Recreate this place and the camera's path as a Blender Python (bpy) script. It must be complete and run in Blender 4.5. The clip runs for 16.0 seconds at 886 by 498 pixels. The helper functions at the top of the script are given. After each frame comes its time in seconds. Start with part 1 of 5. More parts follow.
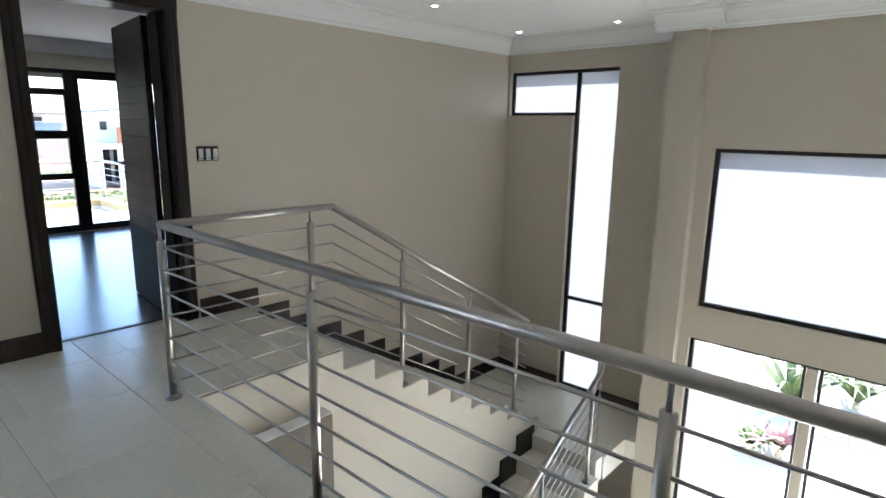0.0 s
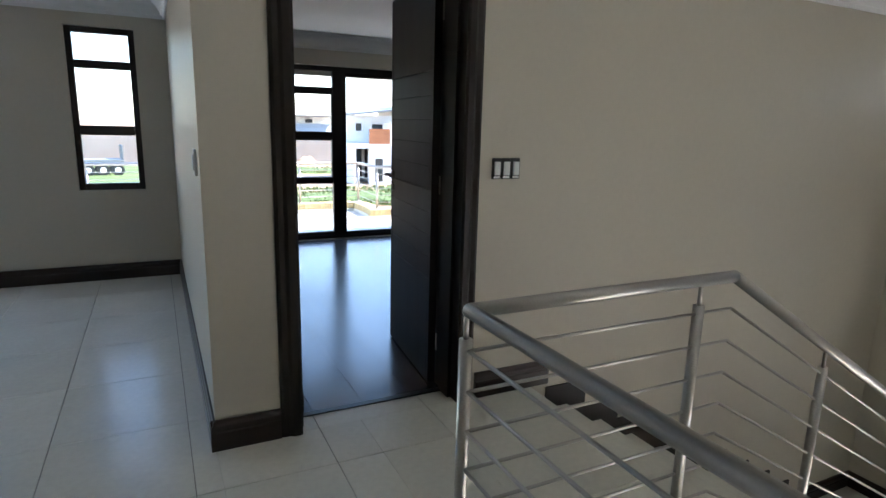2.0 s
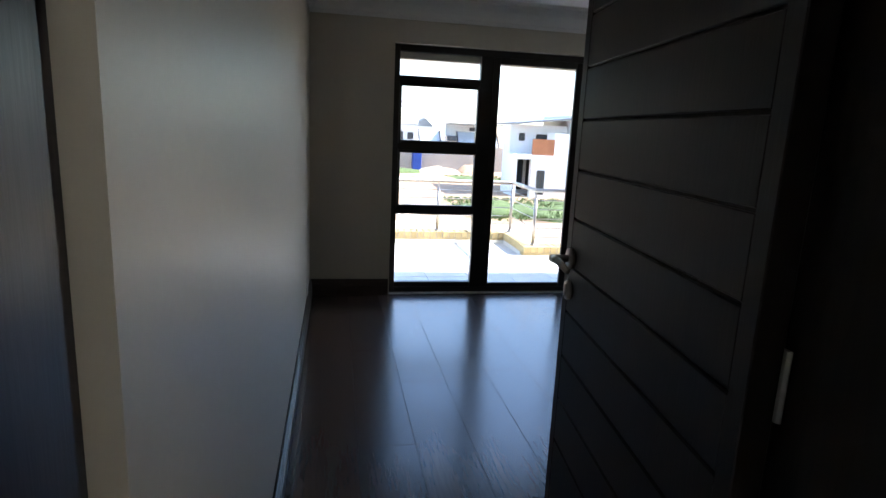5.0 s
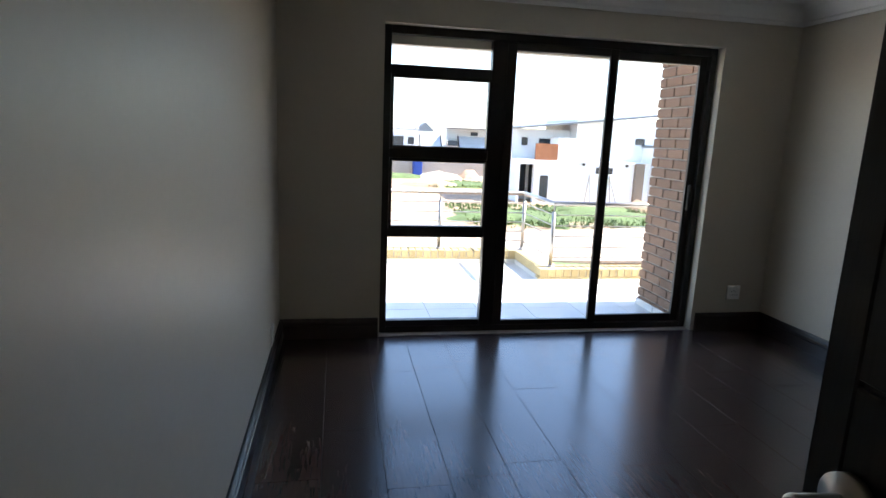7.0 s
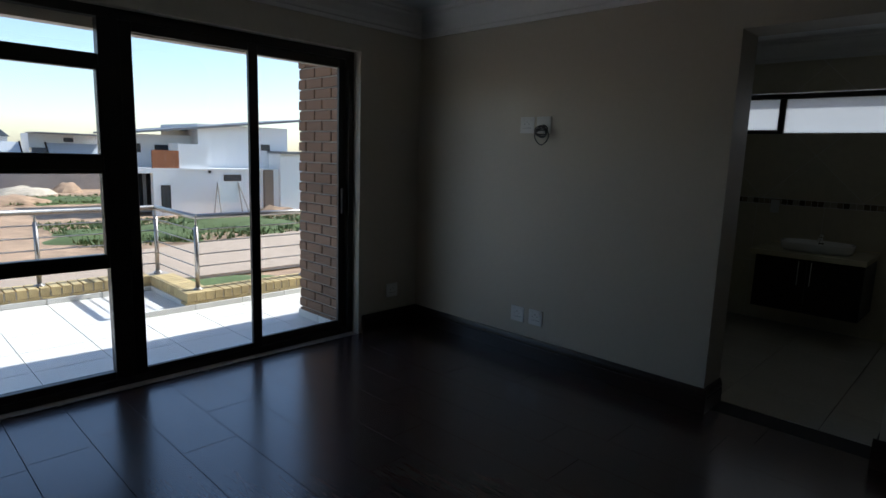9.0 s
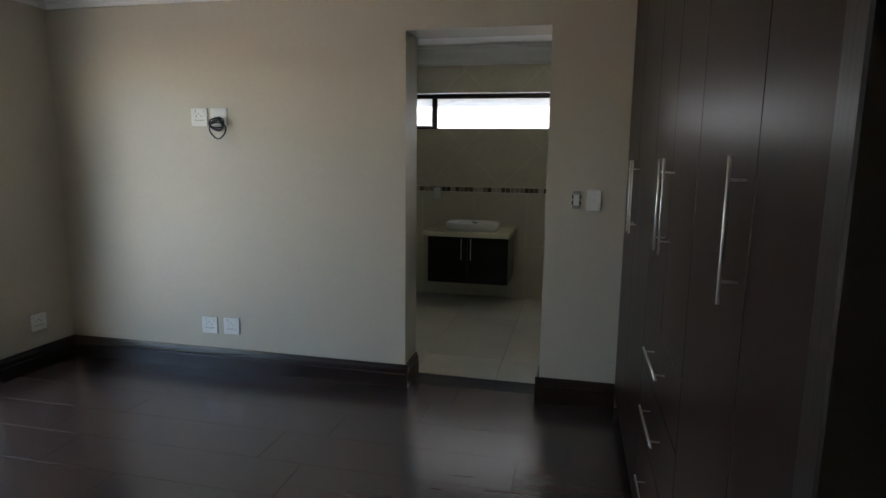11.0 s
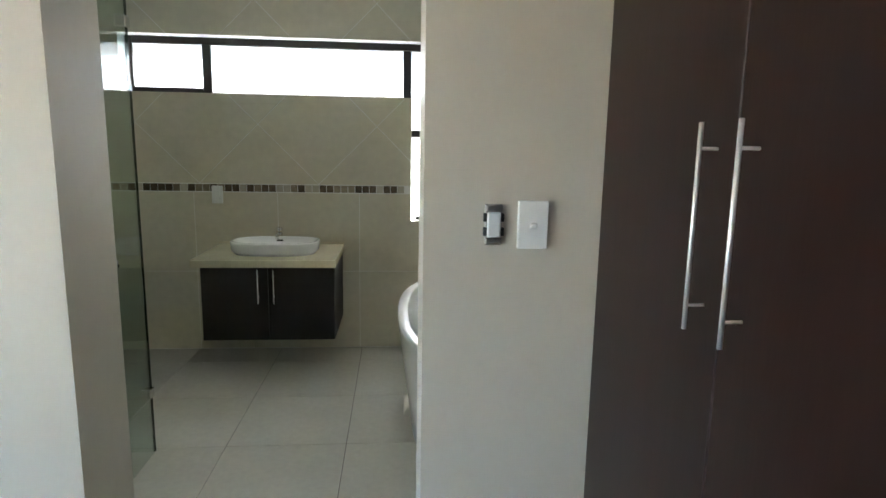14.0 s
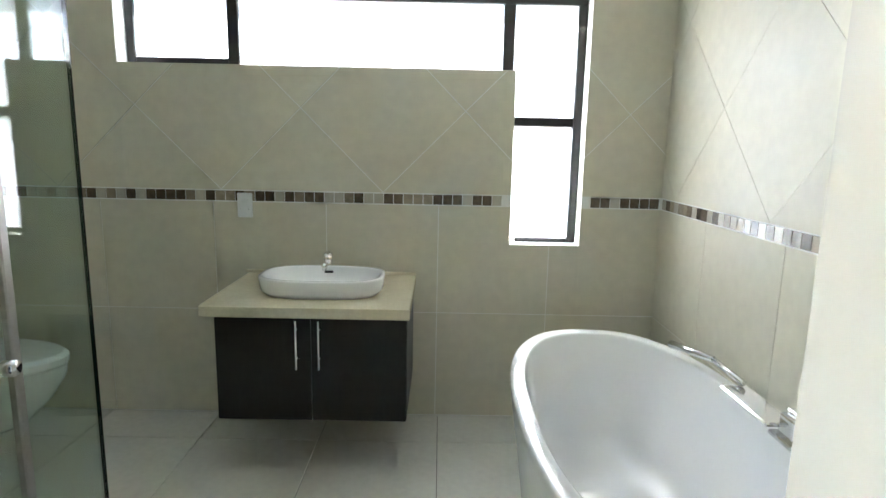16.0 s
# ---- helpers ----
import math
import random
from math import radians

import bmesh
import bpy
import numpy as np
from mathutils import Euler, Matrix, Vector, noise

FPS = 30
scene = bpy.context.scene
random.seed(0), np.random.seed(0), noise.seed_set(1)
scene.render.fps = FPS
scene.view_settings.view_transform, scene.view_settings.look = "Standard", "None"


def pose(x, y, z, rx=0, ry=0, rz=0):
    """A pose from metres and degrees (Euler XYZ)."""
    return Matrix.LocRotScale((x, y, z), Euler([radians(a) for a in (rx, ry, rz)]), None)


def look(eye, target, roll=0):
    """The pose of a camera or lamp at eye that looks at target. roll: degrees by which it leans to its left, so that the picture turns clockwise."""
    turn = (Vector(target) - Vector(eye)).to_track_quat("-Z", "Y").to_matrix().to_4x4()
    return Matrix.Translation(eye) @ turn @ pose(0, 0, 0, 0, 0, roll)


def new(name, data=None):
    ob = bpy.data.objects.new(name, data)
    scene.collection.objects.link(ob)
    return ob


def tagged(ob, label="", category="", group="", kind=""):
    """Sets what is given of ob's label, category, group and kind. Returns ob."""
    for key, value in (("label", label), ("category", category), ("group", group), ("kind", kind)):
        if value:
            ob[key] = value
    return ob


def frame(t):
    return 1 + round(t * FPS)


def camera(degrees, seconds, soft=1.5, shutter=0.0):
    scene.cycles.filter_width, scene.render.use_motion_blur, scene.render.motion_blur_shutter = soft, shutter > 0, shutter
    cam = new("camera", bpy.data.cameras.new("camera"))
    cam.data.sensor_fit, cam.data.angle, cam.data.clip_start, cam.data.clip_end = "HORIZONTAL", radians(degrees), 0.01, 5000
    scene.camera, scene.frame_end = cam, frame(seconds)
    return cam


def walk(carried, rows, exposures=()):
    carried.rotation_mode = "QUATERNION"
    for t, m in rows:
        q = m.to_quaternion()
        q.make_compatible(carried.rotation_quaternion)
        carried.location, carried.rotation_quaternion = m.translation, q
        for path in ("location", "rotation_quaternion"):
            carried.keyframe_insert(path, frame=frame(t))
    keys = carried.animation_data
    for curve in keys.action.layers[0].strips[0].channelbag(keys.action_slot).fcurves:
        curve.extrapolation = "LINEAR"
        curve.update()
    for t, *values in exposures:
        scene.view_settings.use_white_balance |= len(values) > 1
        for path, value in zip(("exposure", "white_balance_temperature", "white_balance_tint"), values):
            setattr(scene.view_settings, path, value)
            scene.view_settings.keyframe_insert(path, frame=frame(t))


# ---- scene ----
cam = camera(74.8, 16.0)
PATH = [
    (0, (1.256, 0.279, 1.484), (-0.056, 1.731, 1.074), 0.9),
    (0.5, (0.857, 0.436, 1.455), (-0.606, 1.738, 1.049), 1.0),
    (1, (0.421, 0.552, 1.457), (-1.167, 1.698, 1.048), 1.2),
    (1.5, (-0.018, 0.659, 1.461), (-1.685, 1.685, 1.049), 1.3),
    (2, (-0.459, 0.729, 1.472), (-2.212, 1.599, 1.058), 1.5),
    (2.5, (-0.847, 0.763, 1.477), (-2.651, 1.52, 1.064), 1.5),
    (3, (-1.243, 0.854, 1.481), (-3.098, 1.476, 1.068), 1.5),
    (3.5, (-1.654, 0.983, 1.484), (-3.537, 1.517, 1.071), 1.6),
    (4, (-2.044, 1.188, 1.472), (-3.945, 1.657, 1.064), 2.2),
    (6.5, (-3.465, 1.735, 1.458), (-5.400, 2.037, 1.060), 2.3),
    (7, (-3.70, 1.705, 1.450), (-5.635, 2.068, 1.063), 2.4),
    (7.5, (-3.845, 1.702, 1.452), (-5.723, 2.275, 1.074), 2.7),
    (8, (-3.978, 1.732, 1.435), (-5.745, 2.601, 1.075), 2.6),
    (8.5, (-4.069, 1.763, 1.435), (-5.666, 2.918, 1.091), 2.4),
    (9, (-4.142, 1.746, 1.425), (-5.516, 3.168, 1.105), 1.9),
    (9.5, (-4.226, 1.689, 1.420), (-5.352, 3.318, 1.114), 1.6),
    (10, (-4.233, 1.683, 1.410), (-5.13, 3.45, 1.117), 1.4),
    (10.2, (-4.234, 1.694, 1.407), (-5.05, 3.5, 1.115), 1.3),
    (12.3, (-4.415, 2.342, 1.391), (-4.332, 4.313, 1.07), 0.4),
    (12.5, (-4.426, 2.502, 1.388), (-4.317, 4.473, 1.065), 0.5),
    (13, (-4.429, 2.904, 1.381), (-4.276, 4.871, 1.058), 0.7),
    (13.5, (-4.466, 3.315, 1.376), (-4.3, 5.281, 1.052), 0.8),
    (14, (-4.5, 3.732, 1.358), (-4.331, 5.698, 1.032), 1.0),
    (14.5, (-4.553, 4.108, 1.355), (-4.401, 6.075, 1.025), 1.1),
    (15, (-4.623, 4.427, 1.35), (-4.498, 6.396, 1.017), 1.1),
    (15.5, (-4.664, 4.697, 1.351), (-4.584, 6.666, 1.01), 1.2),
    (16, (-4.73, 4.901, 1.36), (-4.715, 6.87, 1.012), 1.2),
]
walk(cam, [(t, look(eye, target, roll)) for t, eye, target, roll in PATH], exposures=[(0.0,2.9,5750,11),(0.5,2.95,5750,11),(1.5,2.78,5750,12),(2.0,2.52,5850,11),(3.0,2.14,5800,10),(4.2,2.15,5900,12),(6.5,2.35,6200,12),(7.0,2.25,6200,12),(7.5,1.95,6150,12),(8.0,1.3,6050,12),(8.5,0.85,6000,11),(9.0,0.6,5950,10),(9.5,0.85,5950,10),(10.2,2.05,6250,12),(12.3,3.75,6650,9),(12.5,3.85,6650,9),(13.5,4.6,6400,8),(14.5,5.12,6200,8),(15.0,5.38,6150,8),(16.0,5.62,6000,8)])

# ---- world, sun and exposure ----
SUN_DIR = Vector((0.05, 0.95, 1.0)).normalized()
world = bpy.data.worlds.new("sky")
scene.world = world
world.use_nodes = True
wn = world.node_tree
sky = wn.nodes.new("ShaderNodeTexSky")
sky.sky_type = "NISHITA"
sky.sun_disc = False
sky.sun_elevation = math.asin(SUN_DIR.z)
sky.sun_rotation = math.atan2(SUN_DIR.x, SUN_DIR.y)
sky.air_density, sky.dust_density = 1.0, 0.6
wn.links.new(sky.outputs[0], wn.nodes["Background"].inputs[0])
wn.nodes["Background"].inputs[1].default_value = 0.15
sun = new("sun", bpy.data.lights.new("sun", "SUN"))
sun.data.energy, sun.data.angle, sun.data.color = 4.6, radians(0.6), (1.0, 0.95, 0.86)
sun.matrix_world = look(SUN_DIR * 30, (0, 0, 0))


# ---- materials ----
def ramp(nt, src, stops):
    r = nt.nodes.new("ShaderNodeValToRGB")
    while len(r.color_ramp.elements) < len(stops):
        r.color_ramp.elements.new(0.5)
    for e, (p, c) in zip(r.color_ramp.elements, stops):
        e.position, e.color = p, (*c, 1)
    nt.links.new(src, r.inputs[0])
    return r.outputs[0]


def mat(name, base, rough=0.6, metal=0.0, var=0.06, scale=(3.0, 40.0), bump=0.0, bscale=200.0, stretch=(1, 1, 1), rnd=0.0, coat=0.0, rvar=0.0, spec=0.5):
    """Principled paint with two scales of variation, fine relief and an optional tone per piece."""
    m = bpy.data.materials.new(name)
    m.use_nodes = True
    nt = m.node_tree
    bs = nt.nodes["Principled BSDF"]
    tc = nt.nodes.new("ShaderNodeTexCoord")
    mp = nt.nodes.new("ShaderNodeMapping")
    mp.inputs["Scale"].default_value = stretch
    nt.links.new(tc.outputs["Object"], mp.inputs[0])
    n1 = nt.nodes.new("ShaderNodeTexNoise")
    n1.inputs["Scale"].default_value, n1.inputs["Detail"].default_value = scale[0], 4
    n2 = nt.nodes.new("ShaderNodeTexNoise")
    n2.inputs["Scale"].default_value, n2.inputs["Detail"].default_value = scale[1], 6
    for n in (n1, n2):
        nt.links.new(mp.outputs[0], n.inputs["Vector"])
    add = nt.nodes.new("ShaderNodeMath")
    add.operation = "ADD"
    nt.links.new(n1.outputs["Fac"], add.inputs[0])
    nt.links.new(n2.outputs["Fac"], add.inputs[1])
    half = nt.nodes.new("ShaderNodeMath")
    half.operation = "MULTIPLY"
    half.inputs[1].default_value = 0.5
    nt.links.new(add.outputs[0], half.inputs[0])
    lo = tuple(c * (1 - var) for c in base)
    hi = tuple(min(1, c * (1 + var)) for c in base)
    col = ramp(nt, half.outputs[0], ((0.36, lo), (0.64, hi)))
    if rnd:
        oi = nt.nodes.new("ShaderNodeObjectInfo")
        mr = nt.nodes.new("ShaderNodeMapRange")
        mr.inputs["To Min"].default_value, mr.inputs["To Max"].default_value = 1 - rnd, 1 + rnd
        nt.links.new(oi.outputs["Random"], mr.inputs["Value"])
        hs = nt.nodes.new("ShaderNodeHueSaturation")
        nt.links.new(mr.outputs[0], hs.inputs["Value"])
        nt.links.new(col, hs.inputs["Color"])
        col = hs.outputs[0]
    nt.links.new(col, bs.inputs["Base Color"])
    bs.inputs["Roughness"].default_value = rough
    bs.inputs["Metallic"].default_value = metal
    bs.inputs["Specular IOR Level"].default_value = spec
    bs.inputs["Coat Weight"].default_value = coat
    bs.inputs["Coat Roughness"].default_value = 0.2
    if rvar:
        r = nt.nodes.new("ShaderNodeMapRange")
        r.inputs["To Min"].default_value, r.inputs["To Max"].default_value = max(0.02, rough - rvar), rough + rvar
        nt.links.new(n1.outputs["Fac"], r.inputs["Value"])
        nt.links.new(r.outputs[0], bs.inputs["Roughness"])
    if bump:
        n3 = nt.nodes.new("ShaderNodeTexNoise")
        n3.inputs["Scale"].default_value, n3.inputs["Detail"].default_value = bscale, 3
        nt.links.new(mp.outputs[0], n3.inputs["Vector"])
        b = nt.nodes.new("ShaderNodeBump")
        b.inputs["Strength"].default_value, b.inputs["Distance"].default_value = bump, 0.002
        nt.links.new(n3.outputs["Fac"], b.inputs["Height"])
        nt.links.new(b.outputs[0], bs.inputs["Normal"])
    return m


def glass_mat(name, tint, rough=0.0):
    m = bpy.data.materials.new(name)
    m.use_nodes = True
    nt = m.node_tree
    out = nt.nodes["Material Output"]
    tr = nt.nodes.new("ShaderNodeBsdfTransparent")
    tr.inputs[0].default_value = (*tint, 1)
    gl = nt.nodes.new("ShaderNodeBsdfGlossy")
    gl.inputs["Roughness"].default_value = rough
    fr = nt.nodes.new("ShaderNodeLayerWeight")
    pw = nt.nodes.new("ShaderNodeMath")
    pw.operation, pw.inputs[1].default_value = "POWER", 4.0
    nt.links.new(fr.outputs["Facing"], pw.inputs[0])
    ma = nt.nodes.new("ShaderNodeMath")
    ma.operation, ma.inputs[1].default_value, ma.inputs[2].default_value = "MULTIPLY_ADD", 0.8, 0.04
    nt.links.new(pw.outputs[0], ma.inputs[0])
    mx = nt.nodes.new("ShaderNodeMixShader")
    nt.links.new(ma.outputs[0], mx.inputs[0])
    nt.links.new(tr.outputs[0], mx.inputs[1])
    nt.links.new(gl.outputs[0], mx.inputs[2])
    nt.links.new(mx.outputs[0], out.inputs[0])
    return m


def frosted_mat(name, clear=0.35, tint=(0.95, 0.97, 1.0)):
    m = bpy.data.materials.new(name)
    m.use_nodes = True
    nt = m.node_tree
    out = nt.nodes["Material Output"]
    tl = nt.nodes.new("ShaderNodeBsdfTranslucent")
    tl.inputs[0].default_value = (*tint, 1)
    tr = nt.nodes.new("ShaderNodeBsdfTransparent")
    mx = nt.nodes.new("ShaderNodeMixShader")
    mx.inputs[0].default_value = clear
    nt.links.new(tl.outputs[0], mx.inputs[1])
    nt.links.new(tr.outputs[0], mx.inputs[2])
    nt.links.new(mx.outputs[0], out.inputs[0])
    return m


WALL = mat("wall_paint", (0.535, 0.487, 0.40), 0.42, var=0.02, scale=(1.2, 30), bump=0.06, bscale=300)
WALL_EXT = mat("white_plaster", (0.78, 0.78, 0.77), 0.85, var=0.06, scale=(0.4, 9), bump=0.3, bscale=60)
TAUPE = mat("taupe_paint", (0.14, 0.12, 0.09), 0.6, var=0.04, bump=0.06, bscale=300)
CEIL = mat("ceiling_paint", (0.8, 0.8, 0.79), 0.8, var=0.015, bump=0.1, bscale=400)
TILE = mat("cream_porcelain", (0.68, 0.66, 0.585), 0.24, var=0.05, scale=(2.5, 30), rnd=0.03, rvar=0.06, bump=0.03, bscale=60)
GROUT = mat("grey_grout", (0.20, 0.19, 0.17), 0.9, var=0.15)
GROUT_LIGHT = mat("pale_grout", (0.78, 0.77, 0.73), 0.9, var=0.06)
WOODFLOOR = mat("dark_walnut_board", (0.070, 0.042, 0.033), 0.25, var=0.22, scale=(4, 45), stretch=(0.2, 2.2, 1), rnd=0.12, rvar=0.012, bump=0.02, bscale=90, coat=0.55, spec=0.6)
DARKWOOD = mat("dark_mahogany", (0.0145, 0.0095, 0.0078), 0.36, spec=0.35, var=0.35, scale=(4, 50), stretch=(2, 2, 0.2), bump=0.12, bscale=80, rvar=0.06)
SKIRT = mat("mahogany_skirting", (0.021, 0.0105, 0.008), 0.3, var=0.15, scale=(6, 60), stretch=(0.5, 0.5, 4), rvar=0.02)
CUPB = mat("brown_cupboard_board", (0.0158, 0.0066, 0.0048), 0.32, var=0.25, scale=(2, 25), stretch=(1, 1, 0.15), rvar=0.05, bump=0.05, bscale=120, spec=0.25)
VANITY = mat("charcoal_vanity_board", (0.021, 0.0175, 0.016), 0.42, var=0.12, scale=(3, 60), stretch=(1, 1, 0.3), spec=0.3)
CUP_DARK = mat("shadow_gap_board", (0.012, 0.008, 0.007), 0.6, var=0.2)
ALU = mat("bronze_aluminium", (0.020, 0.016, 0.014), 0.38, metal=0.0, var=0.15, scale=(4, 90))
STEEL = mat("brushed_steel", (0.42, 0.392, 0.362), 0.36, metal=1.0, var=0.06, scale=(6, 120), stretch=(1, 1, 1), rvar=0.07)
HANDLE = mat("satin_steel", (0.88, 0.875, 0.86), 0.42, metal=0.8, var=0.03)
CHROME = mat("chrome", (0.8, 0.8, 0.8), 0.08, metal=1.0, var=0.02)
WHITEPL = mat("white_plastic", (0.75, 0.75, 0.73), 0.35, var=0.02)
BLACKPL = mat("black_plastic", (0.02, 0.02, 0.022), 0.4, var=0.1)
CERAMIC = mat("white_ceramic", (0.87, 0.875, 0.875), 0.12, var=0.01)
STONETOP = mat("cream_stone", (0.70, 0.64, 0.46), 0.25, var=0.06, scale=(8, 80))
BRICK = mat("brown_face_brick", (0.215, 0.128, 0.083), 0.9, var=0.22, scale=(6, 60), rnd=0.14, bump=0.6, bscale=90)
BRICKY = mat("yellow_face_brick", (0.52, 0.40, 0.20), 0.9, var=0.18, scale=(6, 60), rnd=0.14, bump=0.6, bscale=90)
MORTAR = mat("mortar", (0.36, 0.33, 0.29), 0.95, var=0.15, bump=0.5, bscale=120)
BALTILE = mat("balcony_tile", (0.74, 0.725, 0.68), 0.45, var=0.06, rnd=0.04)
GLASS = glass_mat("clear_glass", (0.97, 0.98, 0.98))
GREENGLASS = glass_mat("green_safety_glass", (0.925, 0.965, 0.94))
EDGEGREEN = mat("green_glass_edge", (0.02, 0.035, 0.025), 0.15, var=0.1)
FROST = frosted_mat("frosted_glass", 0.0, (0.31, 0.315, 0.32))
FROST_BATH = frosted_mat("obscure_bathroom_glass", 0.0, (0.43, 0.445, 0.46))
FROST_LEG = frosted_mat("lightly_obscured_glass", 0.12, (0.36, 0.37, 0.38))
EARTH = mat("red_earth", (0.36, 0.24, 0.15), 0.95, var=0.35, scale=(0.12, 1.5), bump=0.8, bscale=6)
SAND = mat("pale_sand", (0.52, 0.44, 0.33), 0.95, var=0.25, scale=(0.4, 3), bump=0.6, bscale=8)
ROADM = mat("dirt_road", (0.40, 0.31, 0.23), 0.95, var=0.15, scale=(0.2, 3))
GRASS = mat("grass", (0.085, 0.12, 0.035), 0.9, var=0.4, scale=(0.7, 12), bump=1.0, bscale=20)
LEAF = mat("leaf", (0.085, 0.125, 0.028), 0.6, var=0.4, scale=(3, 20))
LEAFR = mat("red_leaf", (0.16, 0.05, 0.05), 0.6, var=0.4, scale=(3, 20))
ROOF = mat("grey_sheet_roof", (0.16, 0.17, 0.18), 0.5, var=0.15)
ORANGE = mat("orange_brick_panel", (0.33, 0.13, 0.06), 0.85, var=0.2, scale=(3, 20))
BLUEPL = mat("blue_plastic", (0.01, 0.05, 0.28), 0.5, var=0.1)
DARKGL = mat("dark_window_glass", (0.05, 0.06, 0.07), 0.12, var=0.1)
WALLGREY = mat("grey_boundary_plaster", (0.36, 0.32, 0.28), 0.95, var=0.15, scale=(0.3, 5))
PALEROOF = mat("pale_sheet_roof", (0.42, 0.45, 0.48), 0.5, var=0.08)
WALLBRN = mat("brown_plaster", (0.22, 0.17, 0.13), 0.9, var=0.15, scale=(0.6, 6))
PAVER = mat("pale_paver", (0.55, 0.53, 0.48), 0.9, var=0.1, rnd=0.06)
MOSA = [mat("mosaic_dark", (0.145, 0.115, 0.08), 0.25, var=0.3, rnd=0.2), mat("mosaic_mid", (0.31, 0.26, 0.19), 0.25, var=0.2, rnd=0.2),
        mat("mosaic_pale", (0.50, 0.46, 0.38), 0.25, var=0.1, rnd=0.1)]
WTILE = mat("cream_wall_tile", (0.625, 0.582, 0.455), 0.45, var=0.05, scale=(2.0, 20), rnd=0.02, rvar=0.05, bump=0.02, bscale=40)
LAMP = bpy.data.materials.new("lamp_lens")
LAMP.use_nodes = True
LAMP.node_tree.nodes["Principled BSDF"].inputs["Emission Color"].default_value = (1, 0.97, 0.9, 1)
LAMP.node_tree.nodes["Principled BSDF"].inputs["Emission Strength"].default_value = 2.5


# ---- mesh helpers ----
def box(bm, x0, x1, y0, y1, z0, z1, bevel=0.0, seg=1):
    r = bmesh.ops.create_cube(bm, size=1)
    vs = r["verts"]
    bmesh.ops.scale(bm, vec=(abs(x1 - x0), abs(y1 - y0), abs(z1 - z0)), verts=vs)
    bmesh.ops.translate(bm, vec=((x0 + x1) / 2, (y0 + y1) / 2, (z0 + z1) / 2), verts=vs)
    if bevel:
        es = list({e for v in vs for e in v.link_edges})
        bmesh.ops.bevel(bm, geom=es, offset=bevel, segments=seg, affect="EDGES", profile=0.5)
    return vs


def tube(bm, p, q, r, seg=12, r2=None):
    p, q = Vector(p), Vector(q)
    d = q - p
    m = Matrix.Translation((p + q) / 2) @ d.to_track_quat("Z", "Y").to_matrix().to_4x4()
    bmesh.ops.create_cone(bm, cap_ends=True, segments=seg, radius1=r, radius2=r if r2 is None else r2, depth=d.length, matrix=m)


def ball(bm, c, r, u=12, v=8):
    bmesh.ops.create_uvsphere(bm, u_segments=u, v_segments=v, radius=r, matrix=Matrix.Translation(c))


def sweep(bm, p, q, prof, out):
    """Extrude a profile of (outward, up) points from p to q."""
    p, q, out = Vector(p), Vector(q), Vector(out)
    a = [bm.verts.new(p + out * o + Vector((0, 0, z))) for o, z in prof]
    b = [bm.verts.new(q + out * o + Vector((0, 0, z))) for o, z in prof]
    n = len(prof)
    for i in range(n):
        j = (i + 1) % n
        bm.faces.new((a[i], a[j], b[j], b[i]))
    bm.faces.new(a[::-1])
    bm.faces.new(b)


def prism(bm, pts, axis, lo, hi):
    """Extrude a polygon of two coordinates along an axis."""
    def v(p, w):
        c = list(p)
        c.insert("xyz".index(axis), w)
        return bm.verts.new(c)
    a, b = [v(p, lo) for p in pts], [v(p, hi) for p in pts]
    n = len(pts)
    bm.faces.new(a)
    bm.faces.new(b[::-1])
    for i in range(n):
        j = (i + 1) % n
        bm.faces.new((a[i], b[i], b[j], a[j]))


def finish(name, bm, material, smooth=False):
    bmesh.ops.recalc_face_normals(bm, faces=bm.faces)
    me = bpy.data.meshes.new(name)
    bm.to_mesh(me)
    bm.free()
    me.materials.append(material)
    if smooth:
        for f in me.polygons:
            f.use_smooth = True
    return me


def part(name, bm, material, parent, label="", smooth=False):
    ob = new(name, finish(name, bm, material, smooth))
    if parent:
        ob.parent = parent
    if label:
        ob["label"] = label
    return ob


def thing(name, label, category, loc=(0, 0, 0), group=""):
    ob = new(name)
    ob.location = loc
    ob.empty_display_size = 0.05
    return tagged(ob, label, category, group)


def setting(name, bm, material, label, category="", smooth=False):
    return tagged(new(name, finish(name, bm, material, smooth)), label, category or name.rstrip("_0123456789").replace("_", " "), kind="structure")


def wall_cells(bm, axis, lo, hi, u0, u1, z0, z1, holes=()):
    """A wall between lo and hi on an axis, with rectangular holes (u0, u1, z0, z1)."""
    us = sorted({u0, u1, *[h[0] for h in holes], *[h[1] for h in holes]})
    us = [u for u in us if u0 <= u <= u1]
    for a, b in zip(us, us[1:]):
        cuts = sorted((h[2], h[3]) for h in holes if h[0] <= a and h[1] >= b)
        z = z0
        for c, d in cuts + [(z1, z1)]:
            if c > z:
                if axis == "x":
                    box(bm, lo, hi, a, b, z, min(c, z1))
                else:
                    box(bm, a, b, lo, hi, z, min(c, z1))
            z = max(z, d)


